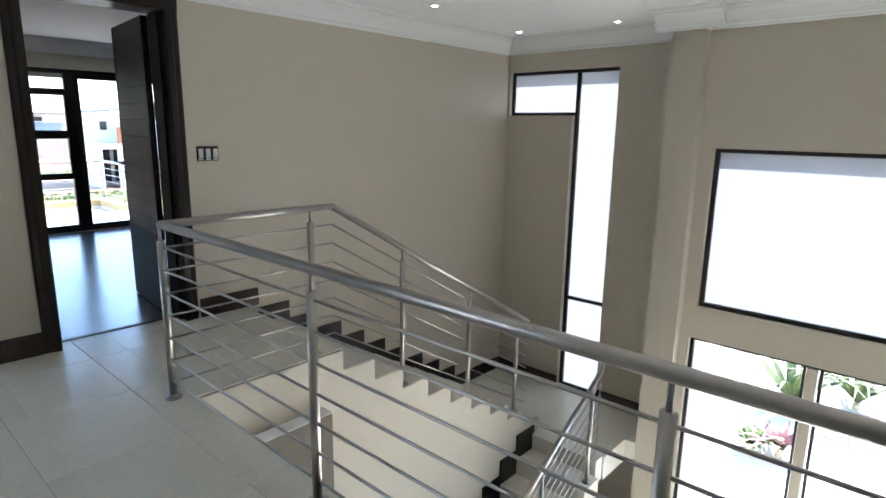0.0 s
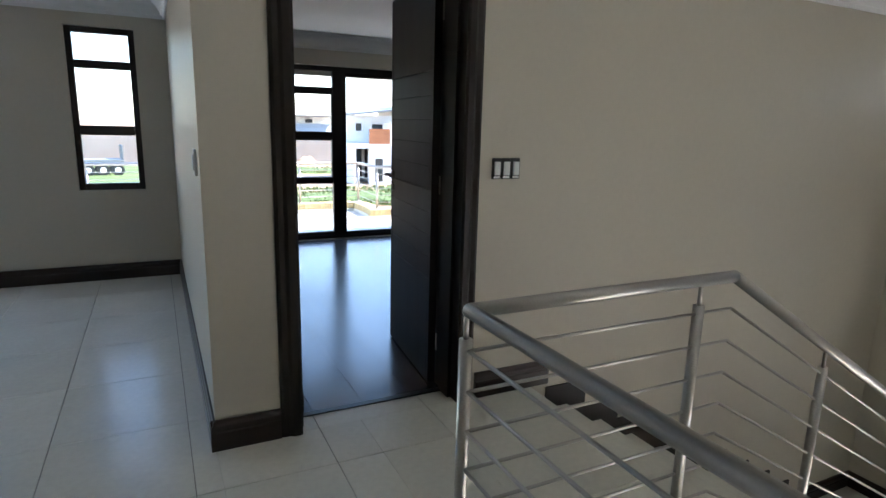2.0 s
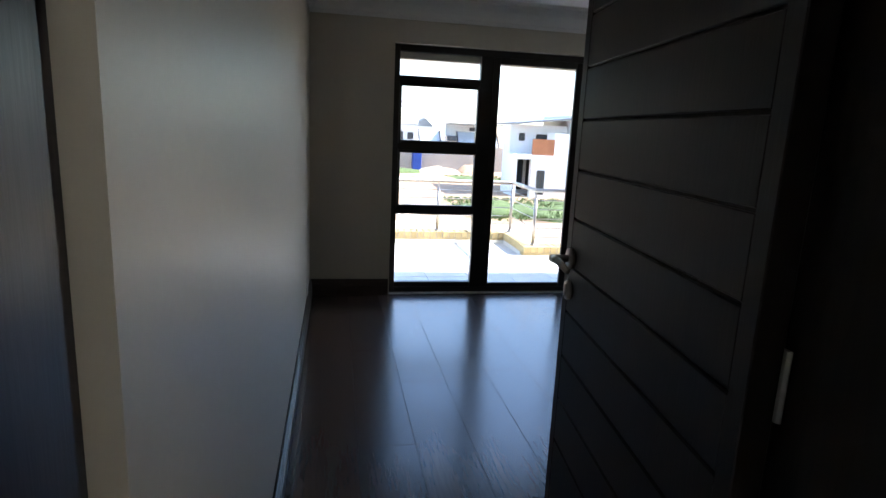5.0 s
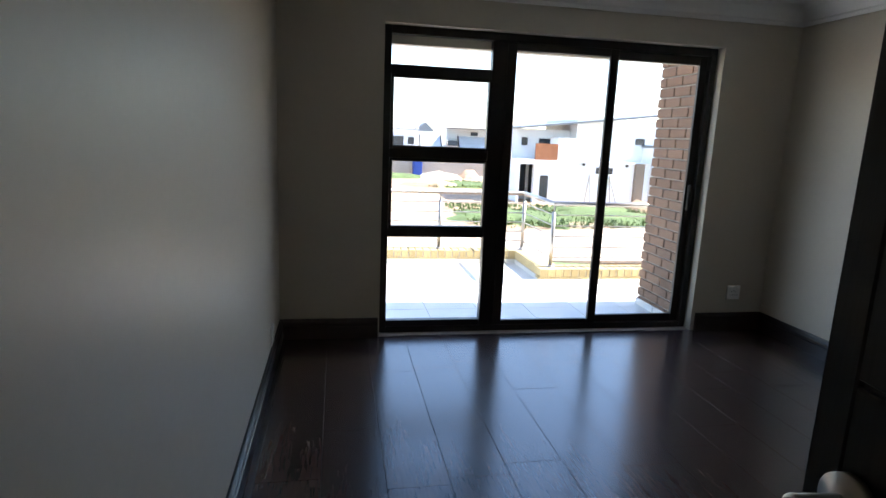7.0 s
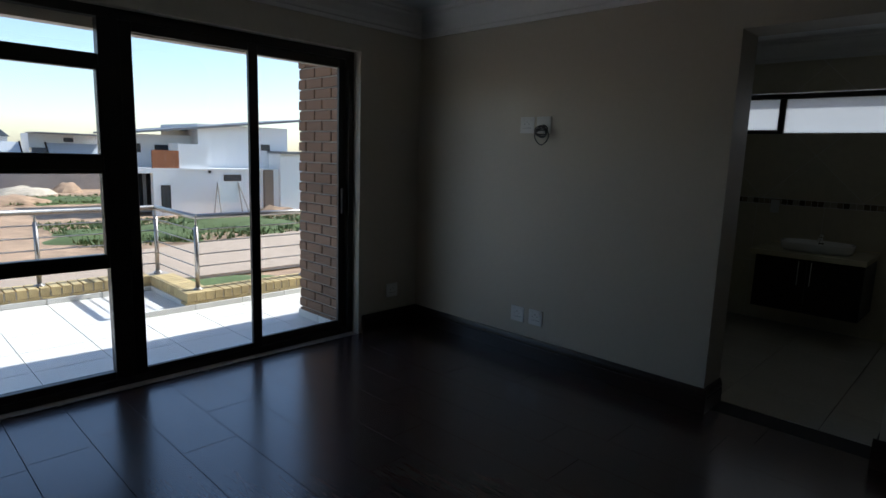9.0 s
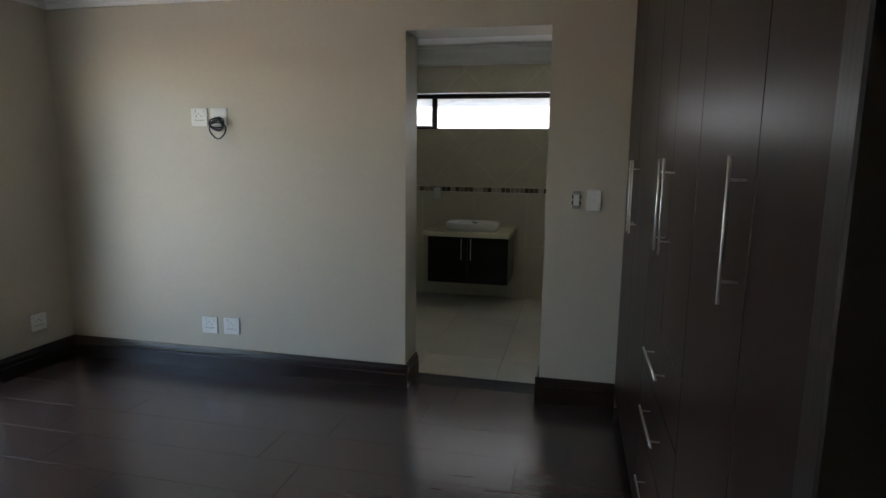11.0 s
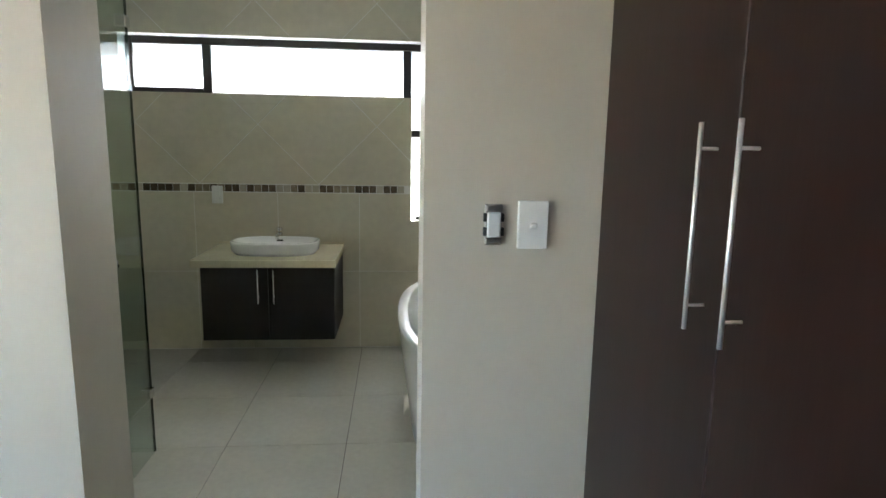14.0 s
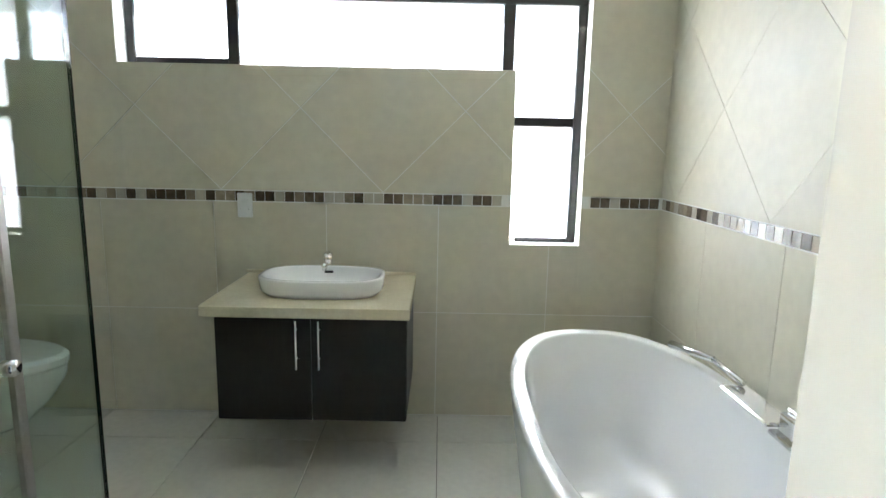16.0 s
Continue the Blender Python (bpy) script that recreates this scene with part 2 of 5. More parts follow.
# ---- plan, in metres ----
XA, XAI = -3.057, -3.287          # stair wall: hall face, bedroom face
XW = -7.70                        # bedroom window wall, inner face
YL, YN, YN2 = 1.32, 5.10, 5.35    # bedroom side walls; bathroom face
YB = 7.69                         # bathroom window wall
XBR, XBL = -3.66, -6.90           # bathroom side walls
YS, YW = 6.186, 5.718             # stair window wall, tall window wall
XR, YR = -1.81, 1.49              # balustrade lines
XH, YH = -6.50, 0.89              # landing end wall, landing side wall
ZC, ZG, ZL = 2.52, -3.26, -1.63   # ceiling, lower floor, half landing
DH = 2.25                         # door head
OY0, OY1 = 1.28, 2.11             # bedroom doorway

# ---- large structure ----
bm = bmesh.new()
wall_cells(bm, "x", XAI, XA, YH + 0.001, YS + 0.25, ZG, ZC + 0.3, [(1.24, 2.14, -0.31, DH + 0.03)])
setting("wall_stair", bm, WALL, "beige painted stair wall with a doorway")
bm = bmesh.new()
wall_cells(bm, "y", YH, YL, XH - 0.25, XAI, -0.3, ZC + 0.3)
box(bm, XAI, XA, YH, YH + 0.001, -0.3, ZC + 0.3)
box(bm, XW - 0.25, XH - 0.25, YL - 0.25, YL, -0.3, ZC + 0.3)
setting("wall_landing_side", bm, WALL, "beige painted wall between landing and bedroom")
HWIN = (0.10, 0.63, 0.826, 2.235)
# unseen far end of the sliding door widened to let more daylight onto the landing
HDOOR = (-4.9, -0.84, 0.0, 2.235)
bm = bmesh.new()
wall_cells(bm, "x", XH - 0.25, XH, -5.2, YH, -0.3, ZC + 0.3, [HWIN, HDOOR])
setting("wall_landing_end", bm, WALL, "grey beige wall with a narrow window")
bm = bmesh.new()
wall_cells(bm, "y", -5.45, -5.2, XH - 0.25, 4.25, ZG, ZC + 0.3)
wall_cells(bm, "x", 4.0, 4.25, -5.2, YW + 0.25, ZG, ZC + 0.3)
setting("wall_landing_back", bm, WALL, "plain beige walls closing the landing")
BWIN = (2.01, 4.49, 0.0, 2.16)
bm = bmesh.new()
wall_cells(bm, "x", XW - 0.25, XW, YL, YN + 0.25, -0.3, ZC + 0.3, [BWIN])
box(bm, XW - 0.25, XW - 0.16, BWIN[0], BWIN[1], 2.05, BWIN[3])
setting("wall_bedroom_window", bm, WALL, "dark shaded beige wall round a sliding door")
BOP = (-5.252, -4.43, -0.31, 2.13)
bm = bmesh.new()
wall_cells(bm, "y", YN, YN2, XW, XAI, -0.3, ZC + 0.3, [BOP])
setting("wall_bedroom_north", bm, WALL, "beige wall with an open doorway to the bathroom")
BW1 = (-6.235, -4.045, 1.715, 2.075)
BW2 = (-4.385, -4.045, 0.895, 1.715)
bm = bmesh.new()
wall_cells(bm, "y", YB + 0.003, YB + 0.25, XBL - 0.25, XBR + 0.25, -0.3, ZC + 0.3, [BW1, BW2])
setting("wall_bathroom_window", bm, GROUT_LIGHT, "tiled bathroom wall with an angled window")
bm = bmesh.new()
wall_cells(bm, "x", XBR + 0.003, XBR + 0.25, YN2, YB + 0.012, -0.3, ZC + 0.3)
setting("wall_bathroom_east", bm, GROUT_LIGHT, "tiled bathroom side wall")
bm = bmesh.new()
wall_cells(bm, "x", XBL - 0.25, XBL, YN2, YB + 0.012, -0.3, ZC + 0.3)
setting("wall_bathroom_west", bm, WTILE, "cream tiled bathroom side wall")
# stair window wall: a slot and a small light beside it
SW1 = (-3.03, -2.16, 1.64, 2.14)
SW2 = (-2.16, -1.63, -1.60, 2.14)
bm = bmesh.new()
wall_cells(bm, "y", YS, YS + 0.25, XA, -0.87, ZG, ZC + 0.3, [SW1, SW2])
setting("wall_stair_window", bm, WALL, "beige wall with tall stair window")
bm = bmesh.new()
box(bm, -0.87, -0.585, 5.60, YS, ZG, ZC + 0.3)
box(bm, -0.87, -0.585, YS, YS + 0.25, ZG, ZC + 0.3)
setting("column", bm, WALL, "square beige plastered column", "column")
TW1 = (-0.46, 2.6, -0.115, 1.34)
TW2 = (-0.50, 2.6, -2.98, -0.42)
bm = bmesh.new()
wall_cells(bm, "y", YW, YW + 0.25, -0.585, 4.0, ZG, ZC + 0.3, [TW1, TW2])
setting("wall_tall_window", bm, WALL, "beige double-height wall with large windows")
# ceilings
bm = bmesh.new()
box(bm, XH - 0.25, 4.0, -5.2, YH, ZC, ZC + 0.1)
box(bm, XA, 4.0, YH, YS, ZC, ZC + 0.1)
setting("ceiling_landing", bm, CEIL, "white painted ceiling", "ceiling")
bm = bmesh.new()
box(bm, XW, XAI, YL, YN, ZC, ZC + 0.1)
setting("ceiling_bedroom", bm, CEIL, "white painted ceiling", "ceiling")
bm = bmesh.new()
box(bm, XBL, XBR + 0.25, YN2, YB + 0.012, ZC, ZC + 0.1)
setting("ceiling_bathroom", bm, CEIL, "white painted ceiling", "ceiling")
bm = bmesh.new()
box(bm, XH - 0.3, 4.3, -5.5, YS + 0.3, ZC + 0.3, ZC + 0.45)
box(bm, -8.48, XH - 0.3, YL - 0.25, YB + 0.3, ZC + 0.3, ZC + 0.45)
# overhang cut short outside the landing door so more daylight gets in
box(bm, -6.95, XH - 0.3, -5.5, YL - 0.25, ZC + 0.3, ZC + 0.45)
box(bm, XH - 0.3, -3.0, YS + 0.3, YB + 0.6, ZC + 0.3, ZC + 0.45)
setting("roof_slab", bm, WALL_EXT, "white concrete roof slab with an overhang", "roof")
# floors
bm = bmesh.new()
box(bm, XH - 0.25, 4.0, -5.2, YH, -0.3, -0.008)
box(bm, XAI + 0.07, XA, OY0, OY1, -0.3, -0.008)
box(bm, XA, 4.0, YH, 1.58, -0.3, -0.008)
box(bm, XA, XR + 0.06, 1.58, 2.60, -0.3, -0.008)
floor_landing = setting("floor_landing", bm, GROUT, "grout bed of the landing floor", "floor")
bm = bmesh.new()
box(bm, XW - 0.25, XAI, YL, YN, -0.3, -0.008)
box(bm, XAI, XAI + 0.07, OY0, OY1, -0.3, -0.008)
box(bm, BOP[0], BOP[1], YN, YN2 + 0.02, -0.3, -0.008)
floor_bedroom = setting("floor_bedroom", bm, CUP_DARK, "dark bed of the bedroom floor", "floor")
bm = bmesh.new()
box(bm, XBL, XBR + 0.012, YN2 + 0.02, YB + 0.012, -0.3, -0.006)
floor_bathroom = setting("floor_bathroom", bm, GROUT, "grout bed of the bathroom floor", "floor")
bm = bmesh.new()
box(bm, XA, 4.0, -5.2, YS, ZG - 0.2, ZG)
setting("floor_lower", bm, TILE, "cream tiled lower floor", "floor")

# ---- mouldings ----
CORN = [(0, 0), (0.015, 0), (0.02, 0.025), (0.035, 0.03), (0.045, 0.06), (0.075, 0.105), (0.11, 0.135), (0.115, 0.15), (0.14, 0.155), (0.145, 0.18), (0, 0.18)]
SKP = [(0, 0), (0.022, 0), (0.022, 0.085), (0.017, 0.092), (0.02, 0.10), (0.018, 0.118), (0.012, 0.13), (0.009, 0.145), (0, 0.145)]


def moulding(name, segs, z, prof, material, label, category):
    """One run of moulding per wall: the first is the setting, the others its parts."""
    first = None
    for p, q, out in segs:
        bm = bmesh.new()
        sweep(bm, (*p, z), (*q, z), prof, (*out, 0))
        if first is None:
            first = setting(name, bm, material, label, category)
        else:
            part("length", bm, material, first)


def cornice(name, segs):
    moulding(name, segs, ZC - 0.18, CORN, CEIL, "white moulded plaster cornice", "cornice")


cornice("cornice_landing", [((XA, YH), (XA, YS), (1, 0)), ((XA, YS), (-0.87, YS), (0, -1)), ((-0.87, YS), (-0.87, 5.60), (-1, 0)), ((-1.015, 5.60), (-0.44, 5.60), (0, -1)),
                            ((-0.585, 5.60), (-0.585, YW), (1, 0)), ((-0.585, YW), (4.0, YW), (0, -1)), ((XH, YH), (XA, YH), (0, -1)), ((XH, -5.2), (XH, YH), (1, 0))])
cornice("cornice_bedroom", [((XW, YL), (XW, YN), (1, 0)), ((XW, YN), (XAI, YN), (0, -1)), ((XW, YL), (XAI, YL), (0, 1)), ((XAI, YL), (XAI, YN), (-1, 0))])
cornice("cornice_bathroom", [((XBL, YB), (XBR, YB), (0, -1)), ((XBR, YN2), (XBR, YB), (-1, 0)), ((XBL, YN2), (XBL, YB), (1, 0)), ((XBL, YN2), (XBR, YN2), (0, 1))])


def skirting(name, segs):
    moulding(name, segs, 0, SKP, SKIRT, "dark mahogany moulded skirting board", "skirting")


skirting("baseboard_landing", [((XA, YH - 0.022), (XA, 1.179), (1, 0)), ((XA, 2.23), (XA, 2.724), (1, 0)), ((XH, YH), (XA + 0.022, YH), (0, -1)), ((XH, -0.82), (XH, YH), (1, 0))])
skirting("baseboard_bedroom", [((XW, YL), (XW, BWIN[0] - 0.01), (1, 0)), ((XW, BWIN[1] + 0.03), (XW, YN), (1, 0)), ((XW, YN), (BOP[0] + 0.022, YN), (0, -1)), ((BOP[1] - 0.022, YN), (-4.0, YN), (0, -1)),
                               ((XW, YL), (XAI, YL), (0, 1)), ((BOP[0], YN), (BOP[0], YN2), (1, 0)), ((BOP[1], YN), (BOP[1], YN2), (-1, 0))])

# ---- stairs ----
RISE, GOING, Y0 = 0.163, 0.283, 2.60
stair = thing("staircase", "cream tiled staircase with dark stepped skirting", "stairs", (XA, Y0, 0))
inv = Matrix.Translation((-XA, -Y0, 0))


def spart(name, bm, material, parent=stair, label=""):
    bmesh.ops.transform(bm, matrix=inv, verts=bm.verts)
    return part(name, bm, material, parent, label)


for k in range(1, 10):
    bm = bmesh.new()
    ya = Y0 + GOING * (k - 1)
    box(bm, XA + 0.012, XR + 0.056, ya, ya + GOING + 0.001, -RISE * k - 0.30, -RISE * k, 0.004)
    spart("step", bm, TILE)
    bm = bmesh.new()
    box(bm, XA + 0.001, XA + 0.018, ya + 0.122, ya + GOING + 0.136, -RISE * k - 0.20, -RISE * k + 0.132)
    spart("stepped_skirting", bm, DARKWOOD, label="dark wooden stepped skirting")
bm = bmesh.new()
box(bm, XA + 0.012, -0.98, Y0 + GOING * 9, YS - 0.001, ZL - 0.25, ZL, 0.004)
box(bm, -0.98, -0.872, 5.60, YS - 0.001, ZL - 0.25, ZL, 0.004)
spart("half_landing", bm, TILE)
yl = Y0 + GOING * 9
for p, q, o in (((XA, yl, ZL), (XA, YS, ZL), (1, 0, 0)), ((XA, YS, ZL), (SW2[0], YS, ZL), (0, -1, 0)), ((SW2[1], YS, ZL), (-0.87, YS, ZL), (0, -1, 0))):
    bm = bmesh.new()
    sweep(bm, p, q, SKP, o)
    spart("landing_skirting", bm, SKIRT, label="dark wooden skirting of the half landing")
bm = bmesh.new()
pts = [(1.58, ZG), (yl + 0.02, ZG), (yl + 0.02, ZL - 0.02), (yl, ZL - 0.02)]
for k in range(9, 0, -1):
    pts += [(Y0 + GOING * k, -RISE * k - 0.004), (Y0 + GOING * (k - 1), -RISE * k - 0.004)]
pts += [(Y0, -0.02), (1.58, -0.02)]
prism(bm, pts, "x", XR - 0.05, XR + 0.062)
spart("stringer_wall", bm, WALL, label="beige plastered wall under the upper flight")
Y2 = 5.02
for k in range(1, 10):
    bm = bmesh.new()
    yb = Y2 - 0.27 * (k - 1)
    box(bm, XR + 0.065, -0.98, yb - 0.27, yb, ZL - RISE * k - 0.25, ZL - RISE * k, 0.004)
    spart("step", bm, TILE)
    bm = bmesh.new()
    box(bm, XR + 0.063, XR + 0.08, yb - 0.27, yb + 0.03, ZL - RISE * k - 0.02, ZL - RISE * (k - 1) + 0.09)
    spart("stepped_skirting", bm, DARKWOOD)
bm = bmesh.new()
pts = [(Y2, ZL - 0.25), (Y2, ZL - RISE - 0.004)]
for k in range(1, 10):
    pts += [(Y2 - 0.27 * (k - 1), ZL - RISE * k - 0.004), (Y2 - 0.27 * k, ZL - RISE * k - 0.004)] if k > 1 else [(Y2 - 0.27, ZL - RISE - 0.004)]
pts += [(Y2 - 0.27 * 9, ZG), (Y2, ZG)]
prism(bm, pts[1:], "x", -0.979, -0.965)
spart("stringer_wall", bm, WALL, label="beige plastered flank of the lower flight")
bm = bmesh.new()
box(bm, XR + 0.065, -1.0, Y2, yl, ZL - 0.25, ZL, 0.004)
spart("half_landing", bm, TILE)


bm = bmesh.new()
box(bm, XR + 0.064, -1.64, 1.582, 2.42, -1.5, -0.379, 0.004)
blk = setting("bulkhead", bm, TAUPE, "dark taupe plastered bulkhead under the landing edge", "bulkhead")
bm = bmesh.new()
box(bm, XR + 0.064, -1.64, 1.582, 2.42, -0.379, -0.372)
part("ledge", bm, CEIL, blk, "white painted ledge")

# ---- balustrades ----
def balustrade(name, label, runs, posts, top=0.97, rods=7, rail_r=0.022, post_r=0.02):
    """runs: handrail points at floor level; posts: foot points with the height of the rail above them."""
    th = thing(name, label, "railing", runs[0])
    o = Vector(runs[0])
    bm = bmesh.new()
    for p, q in zip(runs, runs[1:]):
        tube(bm, Vector(p) - o + Vector((0, 0, top)), Vector(q) - o + Vector((0, 0, top)), rail_r, 16)
    for p in runs:
        ball(bm, Vector(p) - o + Vector((0, 0, top)), rail_r * 1.0, 16, 10)
    part("handrail", bm, STEEL, th, "brushed stainless handrail", True)
    for i in range(rods):
        z = 0.10 + (top - 0.22) * i / (rods - 1)
        bm = bmesh.new()
        for p, q in zip(runs, runs[1:]):
            tube(bm, Vector(p) - o + Vector((0, 0, z)), Vector(q) - o + Vector((0, 0, z)), 0.006, 8)
        part("rod", bm, STEEL, th, smooth=True)
    for x, y, z, h in posts:
        bm = bmesh.new()
        b = Vector((x, y, z)) - o
        tube(bm, b, b + Vector((0, 0, h - 0.09)), post_r, 14)
        tube(bm, b + Vector((0, 0, h - 0.09)), b + Vector((0, 0, h - 0.01)), 0.008, 10)
        pst = part("post", bm, STEEL, th, smooth=True)
        bm = bmesh.new()
        tube(bm, b, b + Vector((0, 0, 0.008)), 0.045, 18)
        tube(bm, b + Vector((0, 0, 0.008)), b + Vector((0, 0, 0.022)), 0.034, 18, 0.024)
        part("base_flange", bm, STEEL, pst, smooth=True)
    return th


def tread(y):
    return 0.0 if y < Y0 else -RISE * (int((y - Y0) / GOING) + 1)


slope = RISE / GOING
YBEND = 2.578


def on_rail(y):
    return max(0.0, y - YBEND) * slope


stair_posts = [(XR, y, tread(y), 0.97 - on_rail(y) - tread(y)) for y in (3.22, 4.03, 4.77)]
balustrade("balustrade", "brushed stainless steel landing balustrade with horizontal rods", [(3.6, YR, 0), (XR, YR, 0), (XR, YBEND, 0), (XR, 4.95, -on_rail(4.95))],
           [(-1.83 + 1.335 * i, YR, 0, 0.97) for i in range(5)] + [(XR, 2.41, 0, 0.97)] + stair_posts)
s2 = RISE / 0.27
balustrade("balustrade", "brushed stainless steel balustrade beside the lower flight", [(-1.12, 5.25, ZL), (-1.02, Y2, ZL), (-1.02, Y2 - 2.3, ZL - 2.3 * s2)],
           [(-1.02, Y2 - 0.14 - 0.81 * i, ZL - RISE * (1 + 3 * i), 0.97 + RISE * 0.5) for i in range(3)], top=0.92)

# ---- bedroom door ----
door = tagged(new("door_1"), "dark mahogany panelled bedroom door standing open", "door", kind="structure")
door.location = (XA, (OY0 + OY1) / 2, 0)


def dpart(name, bm, material, parent=door, label=""):
    bmesh.ops.transform(bm, matrix=Matrix.Translation((-XA, -(OY0 + OY1) / 2, 0)), verts=bm.verts)
    return part(name, bm, material, parent, label)


ARCH = [(0, 0), (0.10, 0), (0.10, 0.012), (0.085, 0.02), (0.06, 0.018), (0.045, 0.028), (0.012, 0.03), (0, 0.022)]
for s, y in ((-1, OY0), (1, OY1)):
    bm = bmesh.new()
    prism(bm, [(XA + d, y + s * w) for w, d in ARCH], "z", 0, DH + 0.10)
    dpart("architrave", bm, DARKWOOD)
    bm = bmesh.new()
    box(bm, XAI - 0.01, XA + 0.004, y, y + s * 0.045, 0, DH, 0.003)
    box(bm, XAI + 0.06, XA - 0.05, y - s * 0.018, y + s * 0.001, 0, DH)
    dpart("jamb", bm, DARKWOOD)
    bm = bmesh.new()
    prism(bm, [(XAI - d, y + s * w) for w, d in ARCH], "z", 0, DH + 0.10)
    dpart("architrave", bm, DARKWOOD)
bm = bmesh.new()
box(bm, XAI - 0.01, XA + 0.03, OY0 - 0.10, OY1 + 0.10, DH, DH + 0.11, 0.006)
dpart("head", bm, DARKWOOD)
bm = bmesh.new()
box(bm, XAI + 0.05, XAI + 0.09, OY0, OY1, -0.002, 0.006, 0.002)
dpart("threshold_strip", bm, ALU, label="dark metal threshold strip")
leaf = tagged(new("door_leaf"), "dark mahogany door leaf with horizontal grooves, ajar", "door")
leaf.matrix_world = pose(XAI - 0.012, OY1 - 0.005, 0.008, 0, 0, 180 - 6.0)
LW, LT, LH = 0.835, 0.044, DH - 0.02
bm = bmesh.new()
box(bm, 0, 0.04, 0, LT, 0, LH, 0.002)
box(bm, LW - 0.04, LW, 0, LT, 0, LH, 0.002)
part("stile_frame", bm, DARKWOOD, leaf)
cuts = [0.0] + [0.62 + 0.1255 * k for k in range(10)] + [LH]
for za, zb in zip(cuts, cuts[1:]):
    bm = bmesh.new()
    box(bm, 0.0395, LW - 0.0395, 0.0006, LT - 0.0006, za + (0.003 if za else 0), zb - (0.003 if zb < LH else 0), 0.002)
    part("panel", bm, DARKWOOD, leaf)
bm = bmesh.new()
box(bm, 0.03, LW - 0.03, 0.008, LT - 0.008, 0.01, LH - 0.01)
part("core", bm, CUP_DARK, leaf)
for s, y in ((1, LT), (-1, 0.0)):
    bm = bmesh.new()
    hx, hz = LW - 0.06, 1.145
    tube(bm, (hx, y, hz), (hx, y + s * 0.012, hz), 0.027, 20)
    tube(bm, (hx, y + s * 0.012, hz), (hx, y + s * 0.055, hz), 0.010, 12)
    tube(bm, (hx, y + s * 0.052, hz), (hx - 0.06, y + s * 0.056, hz + 0.006), 0.0095, 12)
    tube(bm, (hx - 0.06, y + s * 0.056, hz + 0.006), (hx - 0.125, y + s * 0.05, hz - 0.004), 0.0095, 12, 0.008)
    ball(bm, (hx, y + s * 0.053, hz), 0.0105)
    hd = part("lever_handle", bm, STEEL, leaf, "brushed steel lever handle", True)
    bm = bmesh.new()
    tube(bm, (hx, y, hz - 0.085), (hx, y + s * 0.010, hz - 0.085), 0.025, 20)
    box(bm, hx - 0.004, hx + 0.004, y + s * 0.004, y + s * 0.016, hz - 0.1, hz - 0.07)
    part("escutcheon", bm, STEEL, leaf, "round steel keyhole plate", True)
for z in (0.2, 1.1, 2.0):
    bm = bmesh.new()
    tube(bm, (0.0, -0.006, z), (0.0, -0.006, z + 0.1), 0.008, 10)
    box(bm, -0.002, 0.03, -0.002, 0.001, z, z + 0.1)
    part("hinge", bm, STEEL, leaf)


# ---- aluminium windows ----
def bars(name, th, off, rects, plane, depth, material=ALU):
    """Frame members: rects (u0, u1, z0, z1) in a wall plane, as separate parts."""
    axis, lo, hi = plane
    for u0, u1, z0, z1 in rects:
        bm = bmesh.new()
        if axis == "x":
            box(bm, lo, hi, u0, u1, z0, z1, 0.004)
        else:
            box(bm, u0, u1, lo, hi, z0, z1, 0.004)
        bmesh.ops.translate(bm, vec=-Vector(off), verts=bm.verts)
        part(name, bm, material, th)


def panes(th, off, rects, plane, material, shadow=False):
    axis, w = plane
    for u0, u1, z0, z1 in rects:
        bm = bmesh.new()
        if axis == "x":
            box(bm, w - 0.002, w + 0.002, u0, u1, z0, z1)
        else:
            box(bm, u0, u1, w - 0.002, w + 0.002, z0, z1)
        bmesh.ops.translate(bm, vec=-Vector(off), verts=bm.verts)
        p = part("pane", bm, material, th)
        p.visible_shadow = shadow or material.name.startswith(("frost", "obsc", "light"))


def window(name, label, loc):
    w = tagged(new(name), label, "window", kind="structure")
    w.location = loc
    return w


# bedroom sliding door with side lights
off = (XW, 3.26, 0)
w = window("window_1", "dark bronze aluminium sliding door with side lights", off)
F0, F1 = XW - 0.15, XW - 0.08
bars("frame_member", w, off, [(2.01, 2.064, 0, 2.16), (4.44, 4.49, 0, 2.16), (2.064, 4.44, 2.105, 2.16), (2.064, 4.44, 0.0, 0.045), (2.768, 2.877, 0.045, 2.105)], ("x", F0, F1), 0)
bars("glazing_bar", w, off, [(2.064, 2.768, 0.045, 0.092), (2.064, 2.768, 0.719, 0.78), (2.064, 2.768, 1.283, 1.346), (2.064, 2.768, 1.846, 1.91)], ("x", F0 + 0.008, F1 - 0.008), 0)
bars("sash_member", w, off, [(a, b, c, d) for z0, z1 in ((0.78, 1.283), (1.346, 1.846)) for a, b, c, d in
     ((2.066, 2.085, z0, z1), (2.751, 2.766, z0, z1), (2.085, 2.751, z0, z0 + 0.023), (2.085, 2.751, z1 - 0.023, z1))], ("x", F0 + 0.02, F1 + 0.006), 0)
bars("sliding_stile", w, off, [(2.877, 2.943, 0.045, 2.105), (3.644, 3.71, 0.045, 2.105), (2.943, 3.644, 0.045, 0.083), (2.943, 3.644, 2.051, 2.105)], ("x", F0 + 0.035, F1 - 0.005), 0)
bars("sliding_stile", w, off, [(3.66, 3.717, 0.045, 2.105), (4.38, 4.44, 0.045, 2.105), (3.717, 4.38, 0.045, 0.102), (3.717, 4.38, 2.041, 2.105)], ("x", F0 + 0.003, F0 + 0.031), 0)
